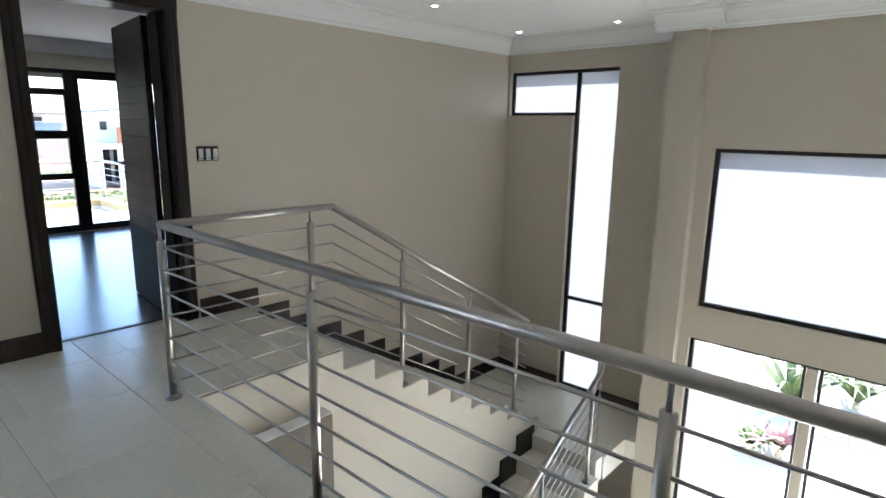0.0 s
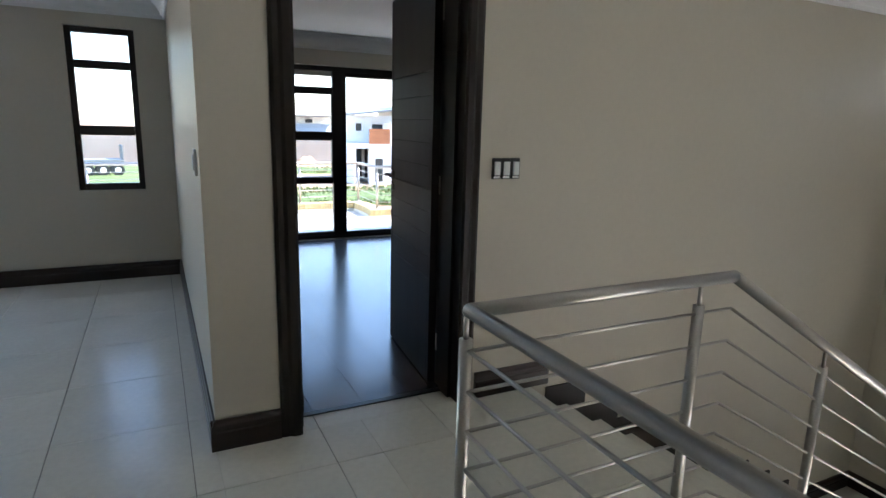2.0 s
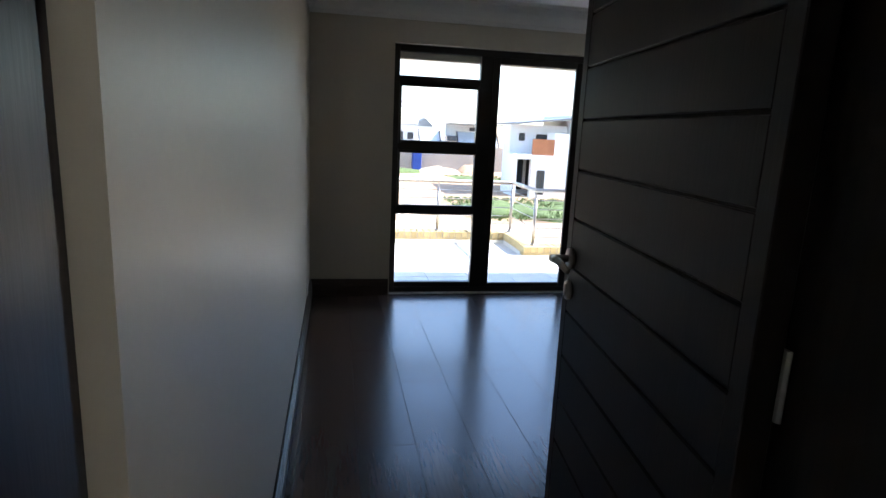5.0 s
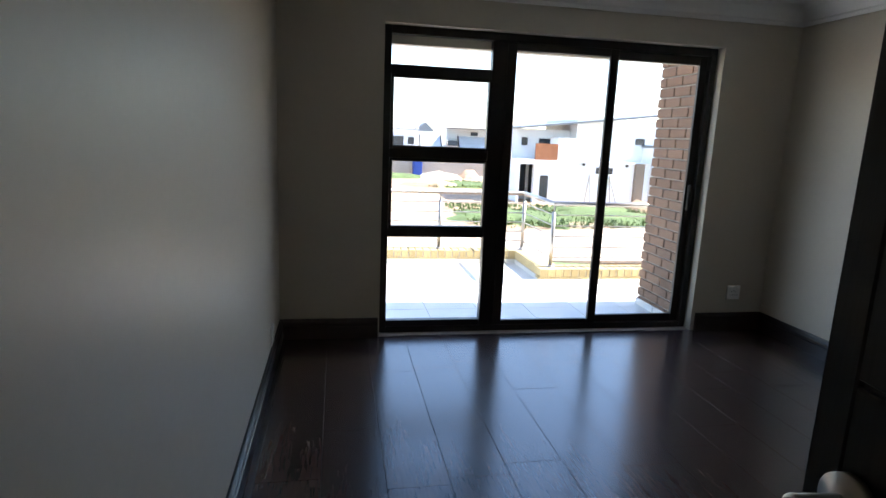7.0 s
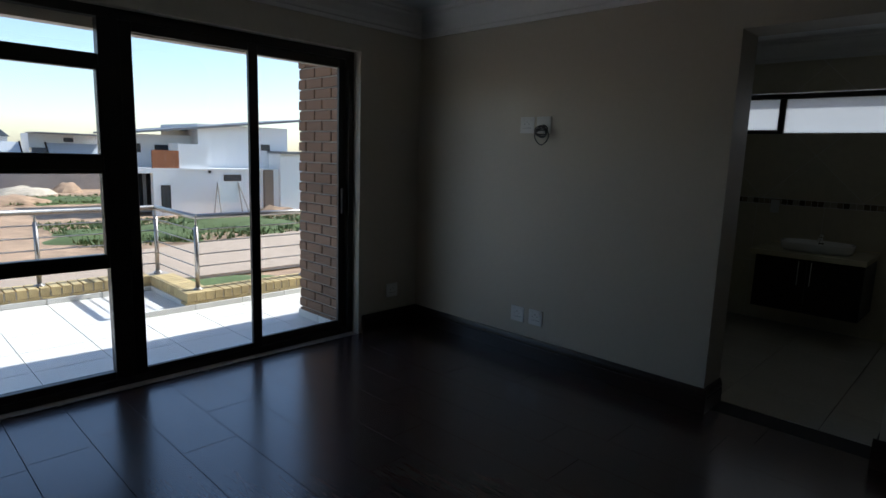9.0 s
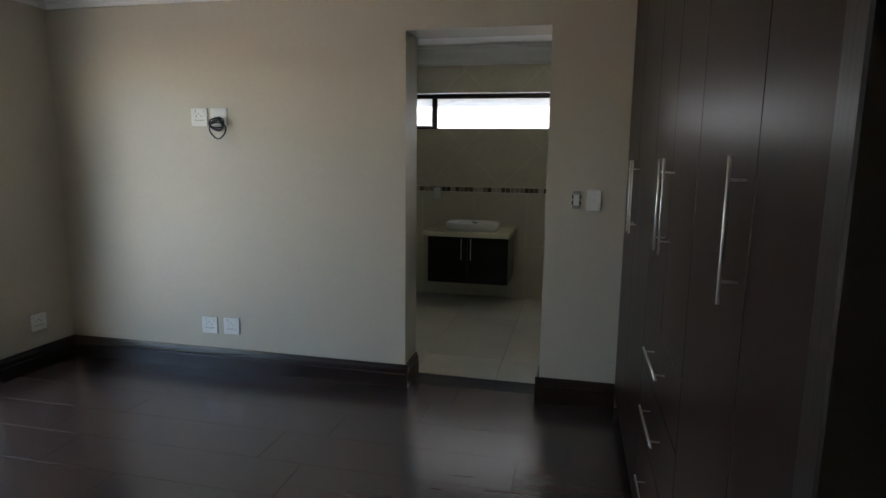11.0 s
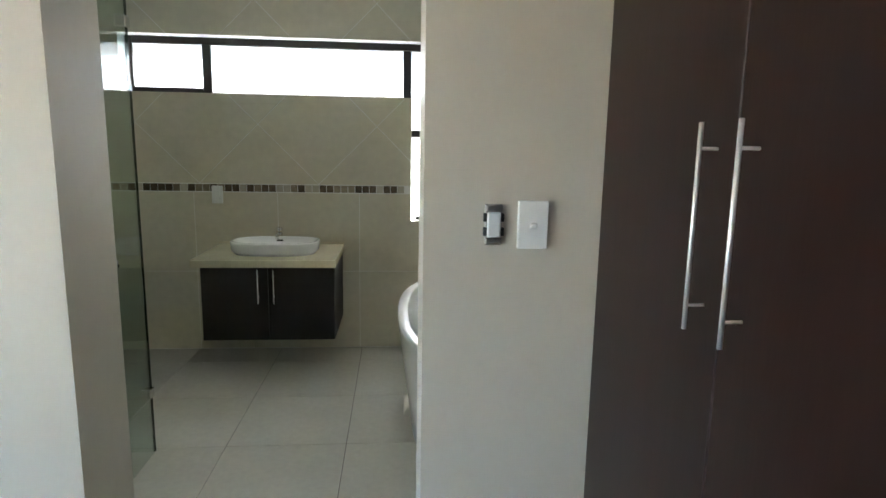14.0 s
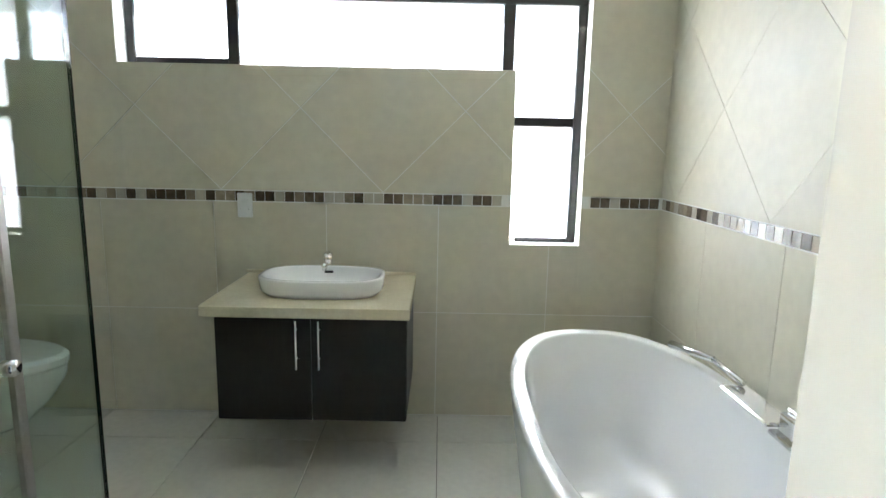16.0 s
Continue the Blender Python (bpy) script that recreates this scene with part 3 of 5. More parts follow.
panes(w, off, [(2.064, 2.768, 0.092, 0.719), (2.085, 2.751, 0.803, 1.26), (2.085, 2.751, 1.369, 1.823), (2.064, 2.768, 1.91, 2.105)], ("x", XW - 0.115), GLASS)
panes(w, off, [(2.943, 3.644, 0.083, 2.051)], ("x", XW - 0.10), GLASS)
panes(w, off, [(3.717, 4.38, 0.102, 2.041)], ("x", XW - 0.135), GLASS)
bm = bmesh.new()
box(bm, -0.125, -0.09, 4.395 - 3.26, 4.425 - 3.26, 0.95, 1.15, 0.006)
part("sliding_handle", bm, ALU, w)
# landing window
off = (XH, 0.36, 0)
w = window("window_2", "narrow dark aluminium window in three lights", off)
u0, u1, z0, z1 = HWIN
bars("frame_member", w, off, [(u0, u0 + 0.05, z0, z1), (u1 - 0.05, u1, z0, z1), (u0 + 0.05, u1 - 0.05, z1 - 0.05, z1), (u0 + 0.05, u1 - 0.05, z0, z0 + 0.06), (u0 + 0.05, u1 - 0.05, 1.315, 1.40), (u0 + 0.05, u1 - 0.05, 1.89, 1.96)], ("x", XH - 0.12, XH - 0.06), 0)
panes(w, off, [(u0 + 0.05, u1 - 0.05, z0 + 0.06, 1.315), (u0 + 0.05, u1 - 0.05, 1.40, 1.89), (u0 + 0.05, u1 - 0.05, 1.96, z1 - 0.05)], ("x", XH - 0.09), GLASS)
# landing sliding door; its unseen far leaves are added for daylight
off = (XH, -1.9, 0)
w = window("window_3", "dark aluminium sliding door to the balcony", off)
u0, u1, z0, z1 = HDOOR
bars("frame_member", w, off, [(u0, u0 + 0.08, z0, z1), (u1 - 0.09, u1, z0, z1), (u0 + 0.08, u1 - 0.09, z1 - 0.08, z1), (u0 + 0.08, u1 - 0.09, z0, z0 + 0.09), (-1.95, -1.86, z0 + 0.09, z1 - 0.08), (-2.97, -2.88, z0 + 0.09, z1 - 0.08), (-3.99, -3.90, z0 + 0.09, z1 - 0.08)], ("x", XH - 0.12, XH - 0.05), 0)
panes(w, off, [(u0 + 0.08, -3.99, z0 + 0.09, z1 - 0.08), (-3.90, -2.97, z0 + 0.09, z1 - 0.08), (-2.88, -1.95, z0 + 0.09, z1 - 0.08), (-1.86, u1 - 0.09, z0 + 0.09, z1 - 0.08)], ("x", XH - 0.09), GLASS)
# stair window
off = (-2.3, YS, 0)
w = window("window_4", "tall dark-framed frosted stair window", off)
bars("frame_member", w, off, [(-3.03, -3.0, 1.64, 2.14), (-3.0, -1.63, 2.105, 2.14), (-3.0, -2.16, 1.64, 1.675), (-2.16, -2.115, -1.60, 2.105), (-1.66, -1.63, -1.60, 2.105), (-2.115, -1.66, -1.60, -1.57), (-2.115, -1.66, -0.50, -0.465)], ("y", YS + 0.06, YS + 0.11), 0)
panes(w, off, [(-3.0, -2.16, 1.675, 2.105), (-2.115, -1.66, -0.465, 2.105), (-2.115, -1.66, -1.57, -0.50)], ("y", YS + 0.09), FROST)
# tall windows over the void
off = (1.0, YW, 0)
w = window("window_5", "large dark-framed frosted window over the void", off)
bars("frame_member", w, off, [(-0.46, -0.42, -0.115, 1.34), (-0.42, 2.6, 1.305, 1.34), (-0.42, 2.6, -0.115, -0.075), (2.55, 2.6, -0.075, 1.305)], ("y", YW + 0.05, YW + 0.10), 0)
panes(w, off, [(-0.42, 2.55, -0.075, 1.305)], ("y", YW + 0.08), FROST)
w = window("window_6", "tall clear dark-framed window to the garden", off)
bars("frame_member", w, off, [(-0.50, -0.465, -2.98, -0.42), (-0.465, 2.6, -0.455, -0.42), (-0.465, 2.6, -2.98, -2.94), (0.44, 0.46, -2.94, -0.455), (0.565, 0.59, -2.94, -0.455), (2.55, 2.6, -2.94, -0.455), (1.5, 1.54, -2.94, -0.455)], ("y", YW + 0.05, YW + 0.10), 0)
panes(w, off, [(-0.465, 0.44, -2.94, -0.455), (0.46, 0.565, -2.94, -0.455), (0.59, 1.5, -2.94, -0.455), (1.54, 2.55, -2.94, -0.455)], ("y", YW + 0.08), GLASS)
bm = bmesh.new()
box(bm, 0.47 - 1.0, 0.55 - 1.0, 0.03, 0.12, -2.94, -0.455)
part("mullion_post", bm, WALL, w)
# bathroom window
off = (-5.2, YB, 0)
w = window("window_7", "dark-framed frosted bathroom window in an angled shape", off)
bars("frame_member", w, off, [(-6.235, -6.195, 1.715, 2.075), (-6.195, -4.045, 2.03, 2.075), (-6.195, -5.755, 1.715, 1.755), (-5.755, -5.70, 1.715, 2.03), (-5.70, -4.44, 1.715, 1.728), (-4.44, -4.385, 1.715, 2.03), (-4.085, -4.045, 0.895, 2.03),
                              (-4.35, -4.085, 0.895, 0.915), (-4.385, -4.085, 1.465, 1.51)], ("y", YB + 0.10, YB + 0.15), 0)
panes(w, off, [(-6.195, -5.755, 1.755, 2.03), (-5.70, -4.44, 1.728, 2.03)], ("y", YB + 0.125), FROST_BATH)
panes(w, off, [(-4.385, -4.085, 1.51, 2.03), (-4.385, -4.085, 0.915, 1.465)], ("y", YB + 0.125), FROST_LEG)


# ---- bedroom cupboards ----
XC, YC0, HC = -4.0, 2.42, ZC - 0.19


def handle(parent, p, q, out, r=0.0038, stand=0.03):
    """A bar handle between p and q on two stand-offs."""
    p, q, out = Vector(p), Vector(q), Vector(out)
    bm = bmesh.new()
    tube(bm, p + out * stand, q + out * stand, r, 12)
    d = (q - p).normalized() * 0.04
    for a in (p + d, q - d):
        tube(bm, a, a + out * stand, r * 0.75, 8)
    return part("bar_handle", bm, HANDLE, parent, "brushed steel bar handle", True)


def cupboard(y0, y1, fronts, label):
    """One wardrobe unit; fronts: (ya, yb, za, zb, handle) in world y and z."""
    th = thing("wardrobe", label, "wardrobe", (XC, (y0 + y1) / 2, 0), "built-in bedroom wardrobes")
    o = Vector((XC, (y0 + y1) / 2, 0))
    bm = bmesh.new()
    box(bm, 0.022, XAI - XC - 0.002, y0 - o.y + 0.001, y1 - o.y - 0.001, 0.09, HC - 0.001)
    box(bm, 0.06, XAI - XC - 0.002, y0 - o.y + 0.001, y1 - o.y - 0.001, 0, 0.09)
    part("carcass", bm, CUP_DARK, th)
    for ya, yb, za, zb, h in fronts:
        bm = bmesh.new()
        box(bm, 0, 0.02, ya - o.y + 0.0015, yb - o.y - 0.0015, za + 0.0015, zb - 0.0015, 0.0015)
        f = part("drawer_front" if h and h[0] == "d" else "door", bm, CUPB, th)
        if h and h[0] == "v":
            handle(f, (0, h[1] - o.y, h[2]), (0, h[1] - o.y, h[3]), (-1, 0, 0))
        elif h:
            handle(f, (0, -0.17, h[1]), (0, 0.13, h[1]), (-1, 0, 0))


cupboard(4.0, 5.097, [(4.0, 4.555, 0.09, HC, ("v", 4.50, 1.085, 1.412)), (4.555, 5.097, 0.09, HC, ("v", 4.605, 1.083, 1.412))], "dark brown built-in wardrobe with two tall doors, closed")
cupboard(3.25, 4.0, [(3.25, 3.615, 0.87, HC, ("v", 3.572, 1.133, 1.414)), (3.615, 4.0, 0.87, HC, ("v", 3.665, 1.133, 1.414)),
                     (3.25, 4.0, 0.675, 0.87, ("d", 0.79)), (3.25, 4.0, 0.44, 0.675, ("d", 0.585)), (3.25, 4.0, 0.09, 0.44, ("d", 0.33))], "dark brown wardrobe with doors over three drawers")
cupboard(YC0, 3.25, [(YC0, 2.80, 0.09, HC, None), (2.80, 3.25, 0.09, HC, ("v", 2.845, 1.16, 1.414))], "dark brown built-in wardrobe with tall plain doors")
bm = bmesh.new()
box(bm, XC, XAI, YC0, 5.097, HC, ZC - 0.002)
setting("trim_wardrobe", bm, CUPB, "dark brown filler panel above the wardrobes", "trim")


# ---- switches and sockets ----
def on_wall(name, label, category, loc, yaw, group=""):
    th = thing(name, label, category, loc, group)
    th.rotation_euler = (0, 0, radians(yaw))
    return th


def plate(th, w, h, d=0.009, material=WHITEPL):
    bm = bmesh.new()
    box(bm, -w / 2, w / 2, -d, 0, -h / 2, h / 2, 0.003, 2)
    return part("plate", bm, material, th)


def holes(th, pts, d=0.009, s=0.005):
    for x, z in pts:
        bm = bmesh.new()
        box(bm, x - s / 2, x + s / 2, -d - 0.0008, -d + 0.001, z - s * 0.7, z + s * 0.7)
        part("pin_hole", bm, BLACKPL, th)


def socket(loc, yaw, label, group="sockets"):
    th = on_wall("socket", label, "socket", loc, yaw, group)
    plate(th, 0.115, 0.112)
    holes(th, [(-0.026, -0.02), (-0.008, -0.02), (0.010, -0.02), (0.028, -0.02), (-0.02, 0.006), (0.016, 0.006), (-0.002, 0.02)])
    for x in (-0.03, 0.03):
        bm = bmesh.new()
        box(bm, x - 0.008, x + 0.008, -0.013, -0.008, 0.024, 0.044, 0.002)
        part("rocker", bm, WHITEPL, th)
    return th


socket((-6.602, YN, 1.650), 0, "white double socket plate high on the beige wall")
tv = on_wall("aerial_plate", "white blank plate with a coil of loose black cable", "wall plate", (-6.465, YN, 1.650), 0)
plate(tv, 0.115, 0.112)
bm = bmesh.new()
for i, (r, dz, tilt) in enumerate(((0.045, -0.04, 0.3), (0.04, -0.05, -0.4), (0.05, -0.045, 0.9), (0.055, -0.085, 0.1))):
    prev = None
    for k in range(25):
        a = 2 * math.pi * k / 24
        p = Vector((math.cos(a) * r + 0.005 * i, -0.03 - 0.012 * math.sin(a * 2 + i) - 0.005 * i, dz + math.sin(a) * r * (0.6 + 0.1 * i)))
        if prev is not None:
            tube(bm, prev, p, 0.0045, 6)
        prev = p
tube(bm, (0.0, -0.008, 0.0), (0.03, -0.03, -0.03), 0.006, 6)
part("cable_coil", bm, BLACKPL, tv, "coil of black aerial cable", True)
socket((-6.600, YN, 0.300), 0, "white double socket above the dark skirting")
socket((-6.440, YN, 0.303), 0, "white double socket above the dark skirting")
socket((XW, 4.83, 0.31), 90, "white socket plate beside the sliding door")
socket((-7.18, YL, 0.215), 180, "white socket plate low on the side wall")
sw = on_wall("isolator_switch", "white rectangular switch plate with a small button", "switch", (-4.168, YN, 1.192), 0)
plate(sw, 0.073, 0.116, 0.014)
bm = bmesh.new()
box(bm, -0.009, 0.009, -0.021, -0.015, -0.008, 0.006, 0.003)
part("button", bm, WHITEPL, sw)
sw = on_wall("switch_module", "bare light switch module in an open metal yoke", "switch", (-4.263, YN, 1.192), 0)
bm = bmesh.new()
box(bm, -0.021, 0.021, -0.006, 0, -0.049, 0.049, 0.002)
part("yoke", bm, STEEL, sw, "bare grey metal yoke")
for x in (-0.021, 0.021):
    for z in (-0.017, 0.017):
        bm = bmesh.new()
        box(bm, x - 0.004, x + 0.004, -0.012, -0.002, z - 0.010, z + 0.010, 0.001)
        part("side_clip", bm, BLACKPL, sw)
bm = bmesh.new()
box(bm, -0.016, 0.016, -0.018, -0.008, -0.030, 0.030, 0.003)
part("rocker", bm, WHITEPL, sw)
for z in (-0.039, 0.039):
    bm = bmesh.new()
    box(bm, -0.019, 0.019, -0.013, -0.008, z - 0.007, z + 0.007, 0.002)
    part("mounting_tab", bm, STEEL, sw)
sw = on_wall("light_switch", "triple light switch without its cover plate", "switch", (XA, 2.37, 1.265), 90)
for i in (-1, 0, 1):
    bm = bmesh.new()
    box(bm, i * 0.057 - 0.028, i * 0.057 + 0.028, -0.010, 0, -0.055, 0.055, 0.006, 2)
    yk = part("yoke", bm, BLACKPL, sw, "dark mounting yoke")
    bm = bmesh.new()
    box(bm, i * 0.057 - 0.017, i * 0.057 + 0.017, -0.022, -0.009, -0.034, 0.036, 0.003)
    part("rocker", bm, WHITEPL, yk)
    bm = bmesh.new()
    box(bm, i * 0.057 - 0.020, i * 0.057 + 0.020, -0.015, -0.009, -0.050, -0.038, 0.003)
    part("clip", bm, HANDLE, yk)
sw = on_wall("light_switch", "small light switch on the side wall", "switch", (-3.24, YH, 1.29), 0)
plate(sw, 0.075, 0.115, 0.012)
bm = bmesh.new()
box(bm, -0.02, 0.02, -0.018, -0.01, -0.035, 0.035, 0.003)
part("rocker", bm, WHITEPL, sw)

# ---- downlights ----
for i, (x, y) in enumerate([(-2.4, 4.17), (-2.62, 5.75), (-1.5, 5.8), (-0.2, 3.0), (-4.9, -0.6), (-5.6, 3.2), (-5.15, 7.0), (-4.4, 6.6)]):
    th = thing("downlight", "small white recessed ceiling downlight", "ceiling light", (x, y, ZC), "ceiling downlights")
    bm = bmesh.new()
    bmesh.ops.create_cone(bm, cap_ends=True, segments=24, radius1=0.045, radius2=0.05, depth=0.008, matrix=Matrix.Translation((0, 0, -0.004)))
    part("trim_ring", bm, WHITEPL, th)
    bm = bmesh.new()
    bmesh.ops.create_cone(bm, cap_ends=True, segments=20, radius1=0.02, radius2=0.03, depth=0.006, matrix=Matrix.Translation((0, 0, -0.010)))
    part("lens", bm, LAMP, th)

# ---- bathroom fittings ----
VY = 7.125
van = thing("vanity_unit", "dark brown wall-hung vanity unit with two doors", "vanity", (-5.235, YB, 0.24))
bm = bmesh.new()
box(bm, -0.385, 0.385, VY - YB + 0.02, -0.002, 0, 0.45, 0.002)
part("carcass", bm, VANITY, van)
for a, b, hx in ((-0.385, 0, -0.045), (0, 0.385, 0.045)):
    bm = bmesh.new()
    box(bm, a + 0.0015, b - 0.0015, VY - YB, VY - YB + 0.018, 0.002, 0.448, 0.0015)
    d = part("door", bm, VANITY, van)
    handle(d, (hx - 0.01, VY - YB, 0.23), (hx - 0.01, VY - YB, 0.43), (0, -1, 0), 0.0035, 0.025)
top = thing("stone_countertop", "cream stone countertop with a small upstand", "countertop", (-5.2525, YB, 0.69))
bm = bmesh.new()
box(bm, -0.405, 0.415, 7.07 - YB, -0.002, 0, 0.045, 0.003)
part("slab", bm, STONETOP, top)
bm = bmesh.new()
box(bm, -0.415, 0.415, -0.018, -0.002, 0.045, 0.06, 0.002)
part("upstand", bm, STONETOP, top)


def stadium(rx, ry, n=48, p=2.6):
    pts = []
    for k in range(n):
        a = 2 * math.pi * k / n
        c, s = math.cos(a), math.sin(a)
        pts.append((rx * abs(c) ** (2 / p) * (1 if c >= 0 else -1), ry * abs(s) ** (2 / p) * (1 if s >= 0 else -1)))
    return pts


def loft(bm, rings, cap_first=True, cap_last=True):
    vs = [[bm.verts.new(p) for p in r] for r in rings]
    n = len(vs[0])
    for a, b in zip(vs, vs[1:]):
        for i in range(n):
            bm.faces.new((a[i], a[(i + 1) % n], b[(i + 1) % n], b[i]))
    if cap_first:
        bm.faces.new(vs[0][::-1])
    if cap_last:
        bm.faces.new(vs[-1])


basin = thing("basin", "white oval ceramic counter-top basin", "basin", (-5.225, 7.34, 0.735))
bm = bmesh.new()
R = [(0.90, 0.86, 0.0), (0.97, 0.95, 0.02), (1.0, 1.0, 0.07), (0.995, 0.99, 0.078), (0.94, 0.90, 0.078), (0.92, 0.87, 0.07), (0.8, 0.7, 0.03), (0.45, 0.4, 0.016), (0.1, 0.1, 0.012)]
loft(bm, [[(x * a, y * b, z) for x, y in stadium(0.265, 0.17, 48, 2.9)] for a, b, z in R])
part("bowl", bm, CERAMIC, basin, smooth=True)
bm = bmesh.new()
box(bm, -0.02, 0.02, 0.128, 0.15, 0.05, 0.06, 0.003)
part("overflow_slot", bm, BLACKPL, basin)
bm = bmesh.new()
tube(bm, (0, 0, 0.012), (0, 0, 0.018), 0.022, 20)
part("waste", bm, CHROME, basin)
tap = thing("basin_tap", "chrome single-lever basin mixer tap", "tap", (-5.245, 7.565, 0.735))
bm = bmesh.new()
tube(bm, (0, 0, 0), (0, 0, 0.015), 0.026, 20)
tube(bm, (0, 0, 0.015), (0, 0, 0.10), 0.019, 20)
tube(bm, (0, 0, 0.065), (0, -0.10, 0.085), 0.012, 16)
tube(bm, (0, -0.10, 0.09), (0, -0.10, 0.065), 0.011, 16)
part("body", bm, CHROME, tap, smooth=True)
bm = bmesh.new()
tube(bm, (0, 0, 0.10), (0, 0, 0.125), 0.021, 20)
box(bm, -0.008, 0.008, -0.06, 0.0, 0.122, 0.134, 0.003)
part("lever", bm, CHROME, tap, smooth=True)
s = on_wall("shaver_socket", "white narrow shaver socket on the tiled wall", "socket", (-5.665, YB, 1.063), 0)
plate(s, 0.072, 0.118, 0.010)
holes(s, [(-0.01, 0.012), (0.01, 0.012), (-0.016, -0.02), (0, -0.02), (0.016, -0.02)], 0.010)
bm = bmesh.new()
box(bm, -0.018, 0.018, -0.0125, -0.009, -0.03, 0.03, 0.002)
part("raised_panel", bm, WHITEPL, s)

# free-standing bath
tub = thing("bathtub", "white free-standing oval bathtub with a sloping rim", "bathtub", (-4.08, 6.56, 0))
bm = bmesh.new()
OUT = [(0.80, 0.86, 0.0), (0.83, 0.875, 0.02), (0.90, 0.93, 0.25), (0.985, 0.985, 0.50), (0.998, 0.998, 0.545), (1.0, 1.0, 0.556), (0.998, 0.999, 0.562), (0.99, 0.995, 0.566), (0.98, 0.99, 0.567), (0.885, 0.935, 0.567), (0.872, 0.928, 0.565), (0.865, 0.924, 0.558), (0.858, 0.92, 0.545), (0.78, 0.86, 0.40), (0.68, 0.78, 0.18), (0.55, 0.68, 0.12), (0.2, 0.3, 0.105)]
loft(bm, [[(x * a, y * b, z + (0.012 * (y / 0.80) ** 2 * max(0, z - 0.3) / 0.26)) for x, y in stadium(0.40, 0.80, 64, 2.5)] for a, b, z in OUT])
part("shell", bm, CERAMIC, tub, smooth=True)
mix = thing("bath_mixer", "chrome deck-mounted bath mixer with hand shower", "tap", (-3.735, 6.47, 0.575))
bm = bmesh.new()
box(bm, -0.03, 0.03, -0.12, -0.05, 0.0, 0.075, 0.008, 2)
box(bm, -0.045, 0.02, -0.14, -0.03, -0.004, 0.012, 0.004)
part("body", bm, CHROME, mix)
bm = bmesh.new()
box(bm, -0.065, 0.025, -0.05, 0.22, 0.022, 0.036, 0.005)
part("spout", bm, CHROME, mix, "flat waterfall spout")
bm = bmesh.new()
tube(bm, (0.0, 0.20, 0.05), (-0.005, 0.40, 0.055), 0.011, 12)
tube(bm, (-0.005, 0.40, 0.055), (-0.075, 0.60, 0.04), 0.013, 12, 0.017)
part("hand_shower", bm, CHROME, mix, smooth=True)
bm = bmesh.new()
box(bm, -0.012, 0.012, -0.115, -0.055, 0.076, 0.088, 0.003)
part("lever", bm, CHROME, mix)

# shower screen
scr = thing("shower_screen", "frameless green-tinted glass shower screen with chrome fittings", "shower screen", (-5.57, 6.0, 0))
bm = bmesh.new()
box(bm, -0.004, 0.004, 0.004, 0.26, 0.01, 2.0, 0.001)
part("fixed_panel", bm, GREENGLASS, scr)
bm = bmesh.new()
box(bm, -0.004, 0.004, -0.62, -0.004, 0.01, 2.0, 0.001)
dp = part("door_panel", bm, GREENGLASS, scr)
bm = bmesh.new()
box(bm, -1.32, -0.006, 0.252, 0.26, 0.01, 2.0, 0.001)
part("return_panel", bm, GREENGLASS, scr)
bm = bmesh.new()
box(bm, -0.0045, 0.0045, 0.2585, 0.2615, 0.01, 2.0)
part("glass_edge", bm, EDGEGREEN, scr, "dark green polished glass edge")
bm = bmesh.new()
box(bm, -0.009, 0.009, -0.012, 0.012, 0.01, 2.0, 0.003)
part("seal_strip", bm, STEEL, scr, "pale chrome edge strip")
for z in (0.27, 1.83):
    bm = bmesh.new()
    box(bm, -0.03, 0.012, 0.225, 0.268, z, z + 0.045, 0.003)
    part("corner_clip", bm, CHROME, scr)
bm = bmesh.new()
for sx in (-1, 1):
    tube(bm, (0, -0.055, 0.93), (sx * 0.022, -0.055, 0.93), 0.008, 12)
    tube(bm, (sx * 0.022, -0.055, 0.93), (sx * 0.045, -0.055, 0.93), 0.016, 16)
part("knob", bm, CHROME, dp, "chrome double knob", True)

# wall-hung toilet
wc = thing("toilet", "white wall-hung ceramic toilet with closed seat", "toilet", (XBL, 7.15, 0))
bm = bmesh.new()


def dee(l, w, z, n=20):
    pts = [(0.0, -w, z), (l * 0.45, -w, z)]
    for k in range(1, n):
        a = -math.pi / 2 + math.pi * k / n
        pts.append((l * 0.45 + math.cos(a) * l * 0.55, math.sin(a) * w, z))
    return pts + [(l * 0.45, w, z), (0.0, w, z)]


loft(bm, [dee(0.40, 0.10, 0.16), dee(0.48, 0.13, 0.20), dee(0.58, 0.165, 0.30), dee(0.645, 0.18, 0.40), dee(0.65, 0.182, 0.445)])
part("bowl", bm, CERAMIC, wc, smooth=True)
bm = bmesh.new()
loft(bm, [dee(0.655, 0.183, 0.452), dee(0.66, 0.187, 0.46), dee(0.66, 0.187, 0.485), dee(0.64, 0.175, 0.50)])
part("seat_cover", bm, CERAMIC, wc)
bm = bmesh.new()
box(bm, -0.002, 0.012, -0.12, 0.12, 0.95, 1.1, 0.004)
part("flush_plate", bm, WHITEPL, wc)


# ---- balcony ----
XP, XP2, YP, ZB = -10.25, -9.27, 3.82, -0.03
bm = bmesh.new()
box(bm, XP - 0.25, XH - 0.25, -3.4, YL - 0.25, ZB - 0.3, ZB - 0.008)
box(bm, XP - 0.25, XW - 0.25, YL - 0.25, YP, ZB - 0.3, ZB - 0.008)
box(bm, XP2 - 0.25, XW - 0.25, YP, 6.2, ZB - 0.3, ZB - 0.008)
balcony = setting("floor_balcony", bm, GROUT_LIGHT, "pale tiled balcony floor", "floor")


